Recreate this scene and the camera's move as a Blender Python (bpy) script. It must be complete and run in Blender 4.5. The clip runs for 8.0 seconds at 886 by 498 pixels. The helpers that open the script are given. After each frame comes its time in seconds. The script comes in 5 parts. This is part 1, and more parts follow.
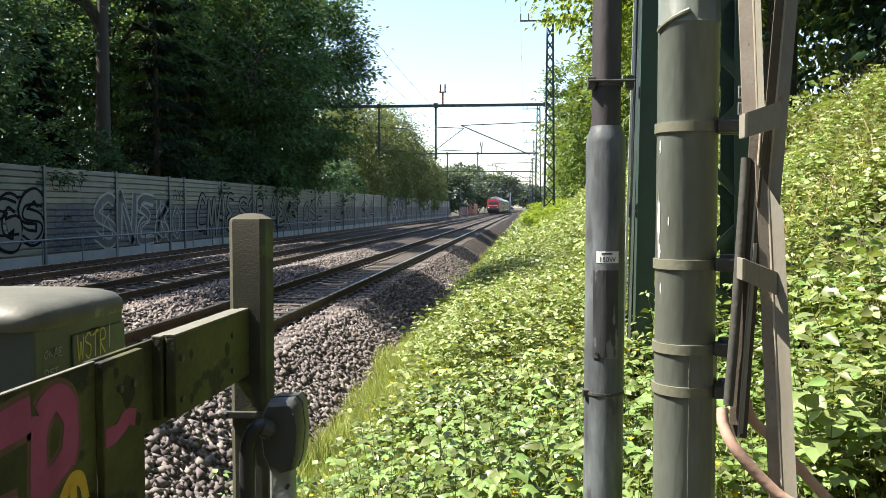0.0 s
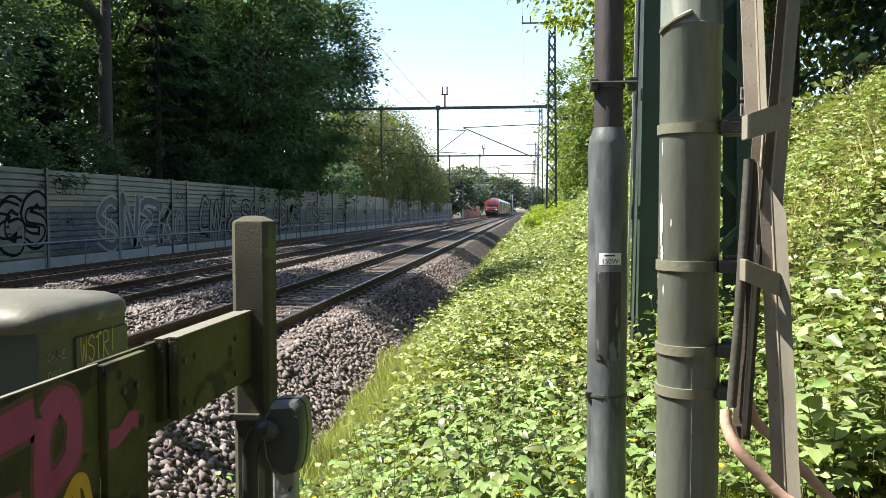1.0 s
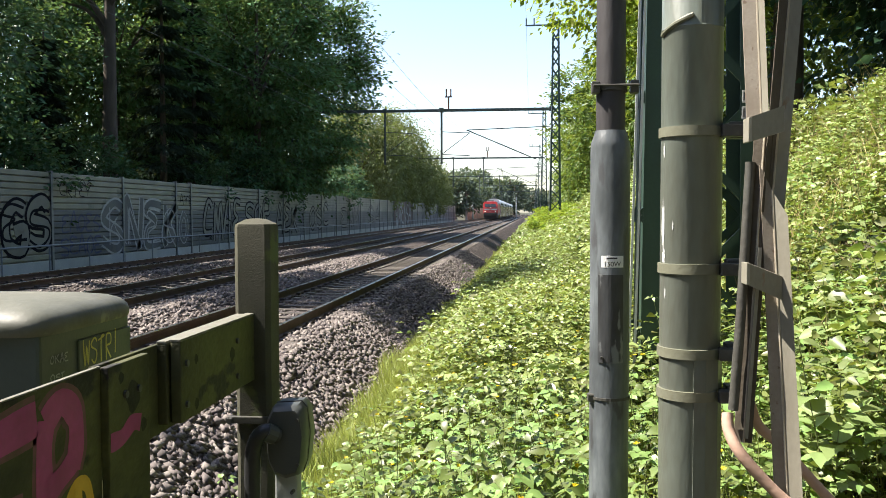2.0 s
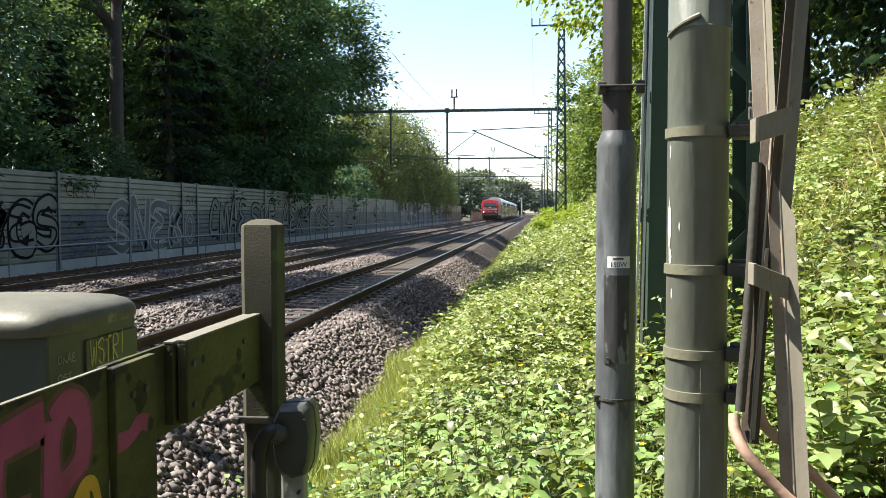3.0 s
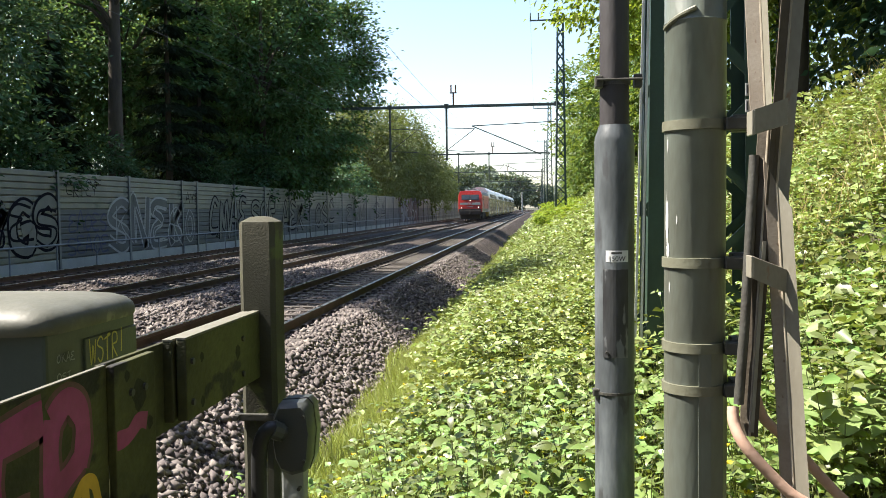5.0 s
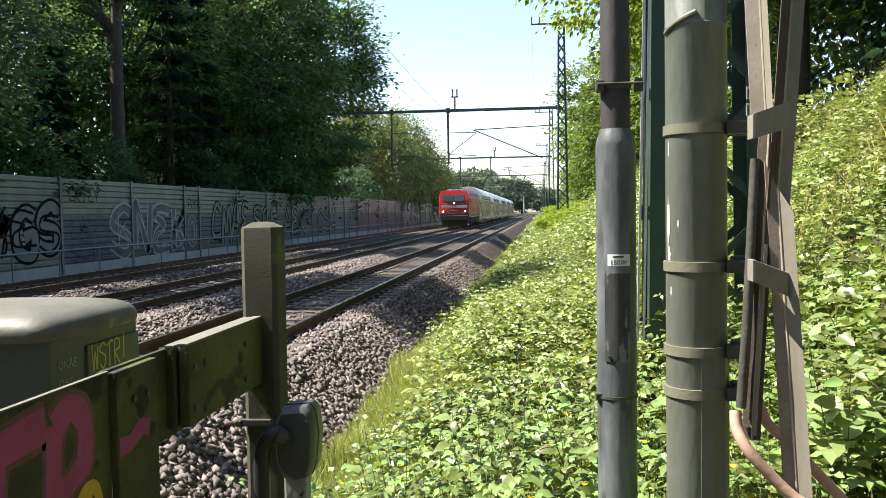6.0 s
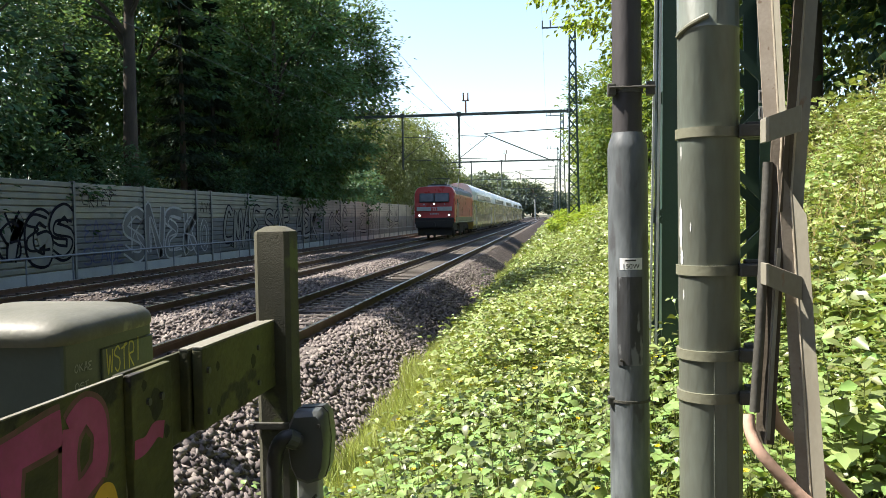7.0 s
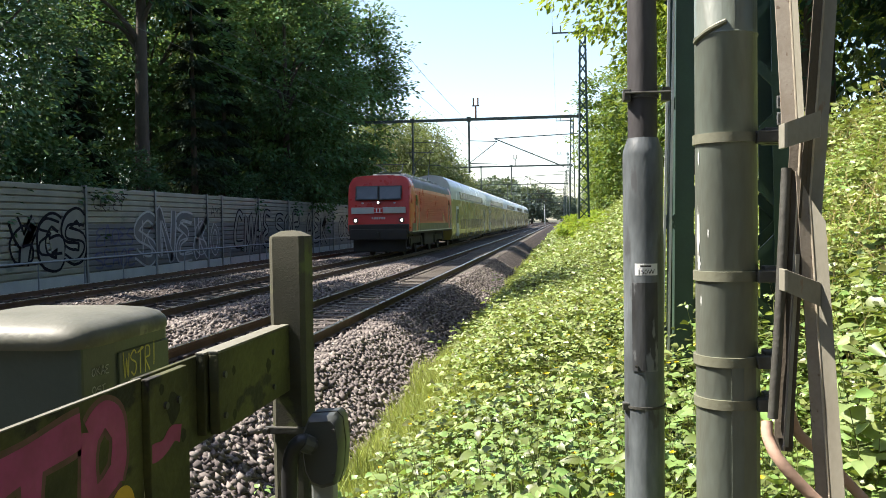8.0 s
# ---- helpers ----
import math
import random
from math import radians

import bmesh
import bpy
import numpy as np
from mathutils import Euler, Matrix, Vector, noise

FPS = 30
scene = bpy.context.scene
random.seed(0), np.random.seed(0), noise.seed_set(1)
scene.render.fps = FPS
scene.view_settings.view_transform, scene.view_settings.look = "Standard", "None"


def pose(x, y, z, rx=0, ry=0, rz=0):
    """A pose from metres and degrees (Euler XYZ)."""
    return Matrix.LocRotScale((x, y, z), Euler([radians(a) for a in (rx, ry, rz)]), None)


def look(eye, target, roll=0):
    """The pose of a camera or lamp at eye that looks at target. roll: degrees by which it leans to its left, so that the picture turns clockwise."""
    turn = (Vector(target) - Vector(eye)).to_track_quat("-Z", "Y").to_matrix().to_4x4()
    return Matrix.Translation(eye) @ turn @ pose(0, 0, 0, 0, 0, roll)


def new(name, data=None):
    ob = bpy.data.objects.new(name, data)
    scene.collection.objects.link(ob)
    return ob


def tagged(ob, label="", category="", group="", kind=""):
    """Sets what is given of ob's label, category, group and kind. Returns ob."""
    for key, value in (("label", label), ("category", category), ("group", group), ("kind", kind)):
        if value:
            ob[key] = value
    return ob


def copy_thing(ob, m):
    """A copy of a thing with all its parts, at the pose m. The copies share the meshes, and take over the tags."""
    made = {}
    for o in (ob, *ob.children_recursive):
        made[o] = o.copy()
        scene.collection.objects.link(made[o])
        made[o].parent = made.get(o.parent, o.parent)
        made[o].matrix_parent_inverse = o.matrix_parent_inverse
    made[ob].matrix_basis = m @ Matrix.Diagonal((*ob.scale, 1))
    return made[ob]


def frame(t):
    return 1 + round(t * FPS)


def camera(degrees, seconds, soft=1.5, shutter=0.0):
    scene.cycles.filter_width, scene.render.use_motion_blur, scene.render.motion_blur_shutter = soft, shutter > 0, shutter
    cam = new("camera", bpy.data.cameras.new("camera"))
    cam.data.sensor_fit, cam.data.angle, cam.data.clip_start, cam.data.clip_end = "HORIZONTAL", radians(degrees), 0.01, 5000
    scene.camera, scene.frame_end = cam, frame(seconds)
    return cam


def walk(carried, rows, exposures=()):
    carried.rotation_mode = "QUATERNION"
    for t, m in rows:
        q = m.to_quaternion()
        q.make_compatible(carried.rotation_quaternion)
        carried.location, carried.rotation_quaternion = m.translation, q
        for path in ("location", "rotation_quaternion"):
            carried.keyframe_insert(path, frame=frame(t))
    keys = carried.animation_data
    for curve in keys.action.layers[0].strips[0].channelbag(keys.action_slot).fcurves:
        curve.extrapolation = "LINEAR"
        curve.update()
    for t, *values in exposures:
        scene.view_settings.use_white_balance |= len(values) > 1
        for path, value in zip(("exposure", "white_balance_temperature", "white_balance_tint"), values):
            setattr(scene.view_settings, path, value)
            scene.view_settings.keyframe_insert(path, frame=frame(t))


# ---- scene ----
cam = camera(55.2, 8.0, soft=0.8)
walk(cam, [
    (0.0, pose(0.000, 0.000, 1.600, 87.213, -0.000, 5.555)),
    (0.5, pose(-0.003, -0.002, 1.598, 87.306, 0.012, 5.616)),
    (1.0, pose(-0.001, -0.001, 1.599, 87.367, 0.098, 5.704)),
    (1.5, pose(0.006, -0.001, 1.600, 87.480, 0.130, 5.802)),
    (3.0, pose(0.004, -0.003, 1.602, 87.541, 0.133, 6.341)),
    (3.5, pose(0.008, -0.002, 1.600, 87.383, 0.246, 6.478)),
    (4.0, pose(0.012, -0.002, 1.600, 87.310, 0.434, 6.484)),
    (4.5, pose(0.012, 0.000, 1.600, 87.230, 0.544, 6.410)),
    (6.0, pose(0.014, -0.002, 1.603, 87.541, 0.889, 6.486)),
    (6.5, pose(0.017, -0.001, 1.604, 87.722, 0.999, 6.832)),
    (7.0, pose(0.011, -0.009, 1.604, 87.798, 0.981, 7.229)),
    (7.5, pose(0.000, -0.010, 1.603, 87.996, 0.874, 7.548)),
    (8.0, pose(-0.009, -0.014, 1.605, 88.142, 0.850, 7.869)),
])

# ---- world, sun, exposure ----
SUN_AZ, SUN_EL = 268.0, 54.0  # compass degrees from +Y clockwise, degrees above the horizon
world = bpy.data.worlds.new("world")
scene.world = world
world.use_nodes = True
wn = world.node_tree.nodes
sky = wn.new("ShaderNodeTexSky")
sky.sky_type = "NISHITA"
sky.sun_disc = False
sky.sun_elevation = radians(SUN_EL)
sky.sun_rotation = radians(SUN_AZ)
sky.air_density, sky.dust_density, sky.ozone_density = 1.0, 1.0, 0.4
world.node_tree.links.new(sky.outputs[0], wn["Background"].inputs[0])
wn["Background"].inputs[1].default_value = 0.098
sun_to = Vector((math.sin(radians(SUN_AZ)) * math.cos(radians(SUN_EL)),
                 math.cos(radians(SUN_AZ)) * math.cos(radians(SUN_EL)), math.sin(radians(SUN_EL))))
sun = new("sun", bpy.data.lights.new("sun", "SUN"))
sun.data.energy, sun.data.angle, sun.data.color = 5.0, radians(0.5), (1.0, 0.94, 0.82)
sun.matrix_world = look(sun_to * 100, (0, 0, 0))
scene.view_settings.exposure = 1.65
scene.view_settings.use_white_balance = True
scene.view_settings.white_balance_temperature, scene.view_settings.white_balance_tint = 6500, 12.5

# ---- materials ----
def material(name, color, rough=0.6, metal=0.0, second=None, scale=6.0, fine=60.0, amount=0.5, bump=0.15,
             spots=None, spot_scale=3.0, spot_cut=0.62, random_shift=0.0, island=False, translucent=0.0, stretch=(1, 1, 1), spec=0.5, warmth=0.55):
    """A surface with two scales of colour variation, optional stains, and fine relief."""
    m = bpy.data.materials.new(name)
    m.use_nodes = True
    n, ln = m.node_tree.nodes, m.node_tree.links
    p = n["Principled BSDF"]
    coord = n.new("ShaderNodeTexCoord")
    mapping = n.new("ShaderNodeMapping")
    mapping.inputs["Scale"].default_value = stretch
    ln.new(coord.outputs["Object"], mapping.inputs[0])

    def tex(s, detail=4.0):
        t = n.new("ShaderNodeTexNoise")
        t.inputs["Scale"].default_value, t.inputs["Detail"].default_value = s, detail
        ln.new(mapping.outputs[0], t.inputs["Vector"])
        return t

    def mix(fac, a, b, mode="MIX"):
        x = n.new("ShaderNodeMix")
        x.data_type, x.blend_type = "RGBA", mode
        for sock, v in ((x.inputs[0], fac), (x.inputs[6], a), (x.inputs[7], b)):
            if isinstance(v, bpy.types.NodeSocket):
                ln.new(v, sock)
            else:
                sock.default_value = v if isinstance(v, float) else (*v, 1)
        return x.outputs[2]

    def ramp(sock, lo, hi):
        r = n.new("ShaderNodeMapRange")
        r.inputs[1].default_value, r.inputs[2].default_value = lo, hi
        ln.new(sock, r.inputs[0])
        return r.outputs[0]

    second = second or tuple(c * 0.6 for c in color)
    coarse, grain = tex(scale), tex(fine, 2.0)
    col = mix(ramp(coarse.outputs["Fac"], 0.35, 0.68), color, mix(amount, color, second))
    col = mix(ramp(grain.outputs["Fac"], 0.3, 0.75), col, mix(0.35, col, second))
    if spots:
        col = mix(ramp(tex(spot_scale, 6.0).outputs["Fac"], spot_cut, spot_cut + 0.05), col, spots)
    if random_shift:
        if island:
            g = n.new("ShaderNodeNewGeometry")
            rnd = g.outputs["Random Per Island"]
        else:
            g = n.new("ShaderNodeObjectInfo")
            rnd = g.outputs["Random"]
        hsv = n.new("ShaderNodeHueSaturation")
        r = n.new("ShaderNodeMapRange")
        r.inputs[3].default_value, r.inputs[4].default_value = 1 - random_shift, 1 + random_shift
        ln.new(rnd, r.inputs[0])
        ln.new(r.outputs[0], hsv.inputs["Value"])
        r2 = n.new("ShaderNodeMapRange")
        r2.inputs[3].default_value, r2.inputs[4].default_value = 0.5 - random_shift * 0.05, 0.5 + random_shift * 0.05
        ln.new(rnd, r2.inputs[0])
        ln.new(r2.outputs[0], hsv.inputs["Hue"])
        ln.new(col, hsv.inputs["Color"])
        col = hsv.outputs[0]
    ln.new(col, p.inputs["Base Color"])
    p.inputs["Metallic"].default_value = metal
    p.inputs["Specular IOR Level"].default_value = spec
    rr = n.new("ShaderNodeMapRange")
    rr.inputs[3].default_value, rr.inputs[4].default_value = max(rough - 0.12, 0.03), min(rough + 0.12, 1)
    ln.new(coarse.outputs["Fac"], rr.inputs[0])
    ln.new(rr.outputs[0], p.inputs["Roughness"])
    if bump:
        b = n.new("ShaderNodeBump")
        b.inputs["Strength"].default_value, b.inputs["Distance"].default_value = bump, 0.01
        ln.new(grain.outputs["Fac"], b.inputs["Height"])
        ln.new(b.outputs[0], p.inputs["Normal"])
    if translucent:
        tr = n.new("ShaderNodeBsdfTranslucent")
        ms = n.new("ShaderNodeMixShader")
        ms.inputs[0].default_value = translucent
        warm = mix(warmth, col, (0.35, 0.42, 0.03))
        ln.new(warm, tr.inputs[0])
        ln.new(p.outputs[0], ms.inputs[1])
        ln.new(tr.outputs[0], ms.inputs[2])
        ln.new(ms.outputs[0], n["Material Output"].inputs[0])
    return m


def glowing(name, color, strength):
    m = bpy.data.materials.new(name)
    m.use_nodes = True
    p = m.node_tree.nodes["Principled BSDF"]
    p.inputs["Base Color"].default_value = (*color, 1)
    p.inputs["Emission Color"].default_value = (*color, 1)
    p.inputs["Emission Strength"].default_value = strength
    return m


def leafy(name, color, second, shift=0.35, trans=0.35, rough=0.5, spec=0.3, warmth=0.55):
    return material(name, color, rough, second=second, scale=0.6, fine=9.0, amount=0.6, bump=0, random_shift=shift,
                    island=True, translucent=trans, spec=spec, warmth=warmth)


M_ballast = material("ballast_bed", (0.10, 0.083, 0.075), 0.95, second=(0.022, 0.018, 0.016), scale=2.5, fine=16, amount=0.9, bump=1.0, spots=(0.03, 0.025, 0.022), spot_scale=11, spot_cut=0.52, spec=0.1)
M_stone = material("ballast_stone", (0.180, 0.150, 0.138), 0.8, second=(0.03, 0.024, 0.023), scale=9, fine=60, bump=0.12, random_shift=0.6, island=True)
M_soil = material("soil", (0.045, 0.038, 0.022), 0.95, second=(0.03, 0.04, 0.012), scale=0.7, fine=9, bump=0.6)
M_railside = material("rusty_rail", (0.10, 0.055, 0.035), 0.75, second=(0.05, 0.03, 0.022), scale=4, fine=60, bump=0.2)
M_railtop = material("worn_rail_head", (0.55, 0.54, 0.52), 0.28, metal=1.0, second=(0.35, 0.33, 0.31), scale=5, fine=40, bump=0.03)
M_sleeper = material("sleeper_concrete", (0.105, 0.09, 0.075), 0.85, second=(0.07, 0.058, 0.047), scale=3, fine=40, bump=0.3, random_shift=0.2)
M_clip = material("rail_clip", (0.06, 0.045, 0.035), 0.7, second=(0.03, 0.02, 0.02))
M_panel = material("noise_panel", (0.245, 0.25, 0.205), 0.5, second=(0.13, 0.14, 0.125), scale=0.8, fine=14, amount=0.6, bump=0.08, spots=(0.10, 0.115, 0.10), spot_scale=0.9, spot_cut=0.60, random_shift=0.08)
M_panel_low = material("painted_over_panel", (0.105, 0.12, 0.13), 0.55, second=(0.06, 0.07, 0.08), scale=0.9, fine=14, amount=0.7, bump=0.08, spots=(0.10, 0.11, 0.11), spot_scale=1.3, spot_cut=0.6, random_shift=0.1)
M_paint_fill = material("dull_grey_spray_fill", (0.17, 0.18, 0.165), 0.5, second=(0.11, 0.12, 0.115), scale=2, fine=30, bump=0)
M_plinth = material("plinth_concrete", (0.40, 0.42, 0.41), 0.85, second=(0.27, 0.29, 0.285), scale=1.5, fine=30, bump=0.25, random_shift=0.1)
M_wallpost = material("wall_post_steel", (0.20, 0.215, 0.215), 0.5, second=(0.14, 0.15, 0.15), scale=2, fine=30, bump=0.05)
M_handrail = material("handrail_steel", (0.22, 0.25, 0.28), 0.5, second=(0.14, 0.16, 0.18))
M_dark_panel = material("dark_noise_panel", (0.12, 0.085, 0.075), 0.7, second=(0.07, 0.055, 0.05), scale=0.9, fine=14)
M_red_panel = material("reddish_noise_panel", (0.36, 0.17, 0.14), 0.7, second=(0.24, 0.12, 0.10), scale=0.9, fine=14)
M_paint_black = material("black_spray_paint", (0.008, 0.008, 0.012), 0.85, second=(0.02, 0.02, 0.028), scale=5, fine=40, bump=0, spec=0.05)
M_paint_white = material("pale_spray_paint", (0.36, 0.385, 0.40), 0.5, second=(0.22, 0.245, 0.27), scale=5, fine=40, bump=0)
M_paint_blue = material("blue_spray_paint", (0.03, 0.045, 0.14), 0.5, second=(0.02, 0.03, 0.07), scale=5, fine=40, bump=0)
M_paint_pink = material("pink_spray_paint", (0.40, 0.026, 0.20), 0.5, second=(0.22, 0.016, 0.10), scale=9, fine=50, amount=0.6, bump=0.05)
M_overspray = material("thin_pink_overspray", (0.17, 0.045, 0.075), 0.6, second=(0.08, 0.05, 0.03), scale=14, fine=90, amount=0.8, bump=0.05)
M_scorch = material("dark_scorched_moss", (0.03, 0.03, 0.014), 0.85, second=(0.014, 0.014, 0.008), scale=20, fine=90, bump=0.2)
M_paint_yellow = material("yellow_spray_paint", (0.72, 0.42, 0.03), 0.5, second=(0.5, 0.3, 0.03), scale=9, fine=50, bump=0)
M_paint_pale_yellow = material("yellow_marker_paint", (0.60, 0.55, 0.12), 0.5, bump=0)
M_concrete_post = material("mossy_concrete", (0.078, 0.074, 0.052), 0.92, second=(0.035, 0.036, 0.018), scale=5, fine=160, amount=0.8, bump=0.22, spots=(0.10, 0.115, 0.045), spot_scale=6, spot_cut=0.60)
M_board = material("green_weathered_board", (0.098, 0.10, 0.026), 0.7, second=(0.02, 0.021, 0.010), scale=4, fine=55, amount=0.8, bump=0.35, spots=(0.014, 0.012, 0.009), spot_scale=7, spot_cut=0.57, stretch=(1, 0.6, 1))
M_board_edge = material("board_top_edge", (0.17, 0.165, 0.135), 0.75, second=(0.11, 0.105, 0.07), scale=8, fine=60, bump=0.3)
M_cabinet = material("cabinet_paint", (0.066, 0.088, 0.076), 0.35, second=(0.045, 0.062, 0.052), scale=3, fine=60, amount=0.6, bump=0.08)
M_cabinet_top = material("cabinet_lid_paint", (0.14, 0.138, 0.11), 0.55, second=(0.07, 0.073, 0.052), scale=4, fine=50, amount=0.7, bump=0.15, spots=(0.21, 0.215, 0.15), spot_scale=7, spot_cut=0.64)
M_plastic = material("dark_grey_plastic", (0.06, 0.065, 0.062), 0.42, second=(0.05, 0.055, 0.05), scale=6, fine=70, bump=0.05)
M_rubber = material("black_cable_rubber", (0.016, 0.017, 0.018), 0.45, second=(0.03, 0.03, 0.03), scale=8, fine=70, bump=0.1)
M_pole_grey = material("grey_pole_paint", (0.165, 0.185, 0.195), 0.42, second=(0.035, 0.04, 0.042), scale=7, fine=60, amount=0.95, bump=0.18, spots=(0.06, 0.063, 0.066), spot_scale=13, spot_cut=0.6, stretch=(1, 1, 0.3))
M_pole_upper = material("dark_pole_steel", (0.06, 0.056, 0.058), 0.55, second=(0.03, 0.027, 0.028), scale=5, fine=50, amount=0.8, bump=0.2, stretch=(1, 1, 0.35))
M_patch = material("dark_door_patch", (0.07, 0.074, 0.078), 0.5, second=(0.02, 0.02, 0.02), scale=14, fine=60, amount=0.95, bump=0.2, spots=(0.17, 0.18, 0.18), spot_scale=22, spot_cut=0.60, stretch=(1, 1, 0.3))
M_pipe = material("olive_pipe_paint", (0.155, 0.182, 0.155), 0.38, second=(0.085, 0.075, 0.055), scale=2.4, fine=45, amount=0.8, bump=0.2, spots=(0.115, 0.075, 0.052), spot_scale=2.6, spot_cut=0.55, stretch=(1, 1, 0.3))
M_primer = material("pale_primer", (0.50, 0.51, 0.49), 0.6, second=(0.36, 0.37, 0.35), bump=0.1)
M_strap = material("strap_steel", (0.17, 0.175, 0.125), 0.5, second=(0.11, 0.105, 0.07), bump=0.1)
M_clamp = material("clamp_iron", (0.07, 0.07, 0.06), 0.55, second=(0.035, 0.03, 0.025), scale=14, bump=0.2)
M_sticker = material("white_sticker", (0.78, 0.79, 0.78), 0.45, second=(0.6, 0.6, 0.6), bump=0)
M_ink = material("sticker_print", (0.03, 0.03, 0.03), 0.6, bump=0)
M_green_steel = material("dark_green_steel", (0.028, 0.058, 0.044), 0.45, second=(0.016, 0.033, 0.026), scale=3, fine=40, bump=0.08)
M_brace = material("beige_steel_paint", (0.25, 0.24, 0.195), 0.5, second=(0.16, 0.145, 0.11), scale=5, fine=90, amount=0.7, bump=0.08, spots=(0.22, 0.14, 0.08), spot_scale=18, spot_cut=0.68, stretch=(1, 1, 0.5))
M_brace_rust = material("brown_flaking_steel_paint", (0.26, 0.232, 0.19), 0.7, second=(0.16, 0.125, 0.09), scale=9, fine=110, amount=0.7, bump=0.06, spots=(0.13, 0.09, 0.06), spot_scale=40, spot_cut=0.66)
M_heel = material("pale_heel_paint", (0.42, 0.38, 0.30), 0.5, second=(0.30, 0.25, 0.18), scale=12, fine=60, bump=0.1)
# rusty steel; its dark tone also stands for shade on one inner flange
M_brace_dark = material("rusty_and_shaded_steel", (0.085, 0.07, 0.05), 0.7, second=(0.045, 0.035, 0.025), scale=6, fine=70, bump=0.2)
M_conduit = material("pinkish_conduit", (0.50, 0.33, 0.25), 0.6, second=(0.34, 0.22, 0.16), scale=6, fine=60, bump=0.15)
M_gantry = material("gantry_steel", (0.06, 0.075, 0.065), 0.55, second=(0.035, 0.045, 0.04), scale=2, fine=30, bump=0.05)
M_insulator = material("brown_insulator", (0.10, 0.05, 0.035), 0.25, bump=0)
M_wire = material("copper_wire", (0.07, 0.075, 0.07), 0.5, metal=0.6, bump=0)
M_bark = material("tree_bark", (0.075, 0.06, 0.045), 0.95, second=(0.035, 0.028, 0.02), scale=5, fine=30, bump=0.8, stretch=(1, 1, 0.25))
M_red = material("traffic_red_paint", (0.48, 0.03, 0.022), 0.3, second=(0.40, 0.024, 0.02), scale=1.2, fine=20, amount=0.5, bump=0.02)
M_lightgrey = material("light_grey_paint", (0.42, 0.43, 0.43), 0.4, second=(0.32, 0.33, 0.33), bump=0)
M_underframe = material("underframe_grime", (0.022, 0.021, 0.021), 0.8, second=(0.035, 0.028, 0.022), scale=4, fine=30, bump=0.2)
M_loco_roof = material("loco_roof_grey", (0.34, 0.36, 0.38), 0.4, second=(0.09, 0.09, 0.095), scale=2, fine=20, bump=0.05)
M_roof_dark = material("dark_roof", (0.035, 0.038, 0.042), 0.5, second=(0.02, 0.02, 0.022), scale=2, fine=20, bump=0.05)
M_sideband = material("lower_band_paint", (0.08, 0.082, 0.06), 0.45, second=(0.045, 0.045, 0.035), scale=1.5, fine=20, bump=0.02)
M_coach = material("lime_yellow_coach_paint", (0.33, 0.27, 0.085), 0.25, second=(0.25, 0.20, 0.065), scale=0.8, fine=15, bump=0.01, spec=0.4)
M_coach_roof = material("pale_coach_roof", (0.62, 0.64, 0.64), 0.25, second=(0.45, 0.47, 0.47), scale=1.0, fine=15, bump=0.01)
M_glass = material("dark_window_glass", (0.012, 0.014, 0.015), 0.22, second=(0.02, 0.022, 0.022), bump=0, spec=0.08)
M_cabglass = material("cab_window_glass", (0.045, 0.052, 0.055), 0.06, second=(0.015, 0.018, 0.02), scale=2.5, bump=0, spec=0.7)
M_lamp = glowing("headlamp_glow", (1.0, 0.93, 0.78), 3.0)
# darker leaf colour with the shade of the woods put into it
M_leaf_dark = leafy("shade_toned_leaves", (0.038, 0.098, 0.052), (0.016, 0.043, 0.03), 0.55, 0.22, 0.55, 0.25, 0.12)
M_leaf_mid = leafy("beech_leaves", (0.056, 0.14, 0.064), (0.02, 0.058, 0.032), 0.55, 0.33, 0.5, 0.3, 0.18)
# brighter copy of the beech colour, sunlight put into it
M_leaf_beech = leafy("sun_toned_beech_leaves", (0.08, 0.18, 0.07), (0.028, 0.078, 0.036), 0.6, 0.38, 0.5, 0.3, 0.28)
M_leaf_conifer = leafy("conifer_needles", (0.024, 0.042, 0.028), (0.012, 0.022, 0.015), 0.35, 0.05, 0.8, 0.08)
M_leaf_willow = leafy("willow_leaves", (0.15, 0.175, 0.08), (0.07, 0.095, 0.045), 0.45, 0.3)
M_leaf_bright = leafy("maple_leaves", (0.27, 0.36, 0.05), (0.13, 0.20, 0.03), 0.4, 0.5)
M_leaf_bank_tree = leafy("bank_tree_leaves", (0.11, 0.18, 0.045), (0.05, 0.09, 0.025), 0.4, 0.35)
M_leaf_bramble = leafy("nettle_leaves", (0.20, 0.275, 0.082), (0.07, 0.12, 0.032), 0.6, 0.24, 0.42, 0.4)
M_leaf_bank = leafy("bramble_leaves", (0.29, 0.338, 0.125), (0.12, 0.165, 0.05), 0.6, 0.26, 0.38, 0.4)
M_leaf_herb = leafy("herb_leaves", (0.27, 0.33, 0.075), (0.15, 0.21, 0.04), 0.4, 0.4, 0.5, 0.3)
M_leaf_elder = leafy("elder_leaves", (0.25, 0.32, 0.13), (0.15, 0.21, 0.07), 0.3, 0.34, 0.4, 0.5)
M_stem = material("green_stems", (0.17, 0.21, 0.07), 0.6, second=(0.12, 0.10, 0.05), scale=3, fine=30, bump=0)
M_grass = leafy("meadow_grass", (0.36, 0.39, 0.13), (0.22, 0.26, 0.075), 0.4, 0.4, 0.5)
M_dry = leafy("dry_stems", (0.34, 0.27, 0.13), (0.22, 0.17, 0.08), 0.3, 0.2, 0.7)
M_flower = leafy("yellow_petals", (0.75, 0.55, 0.02), (0.6, 0.42, 0.02), 0.2, 0.3)
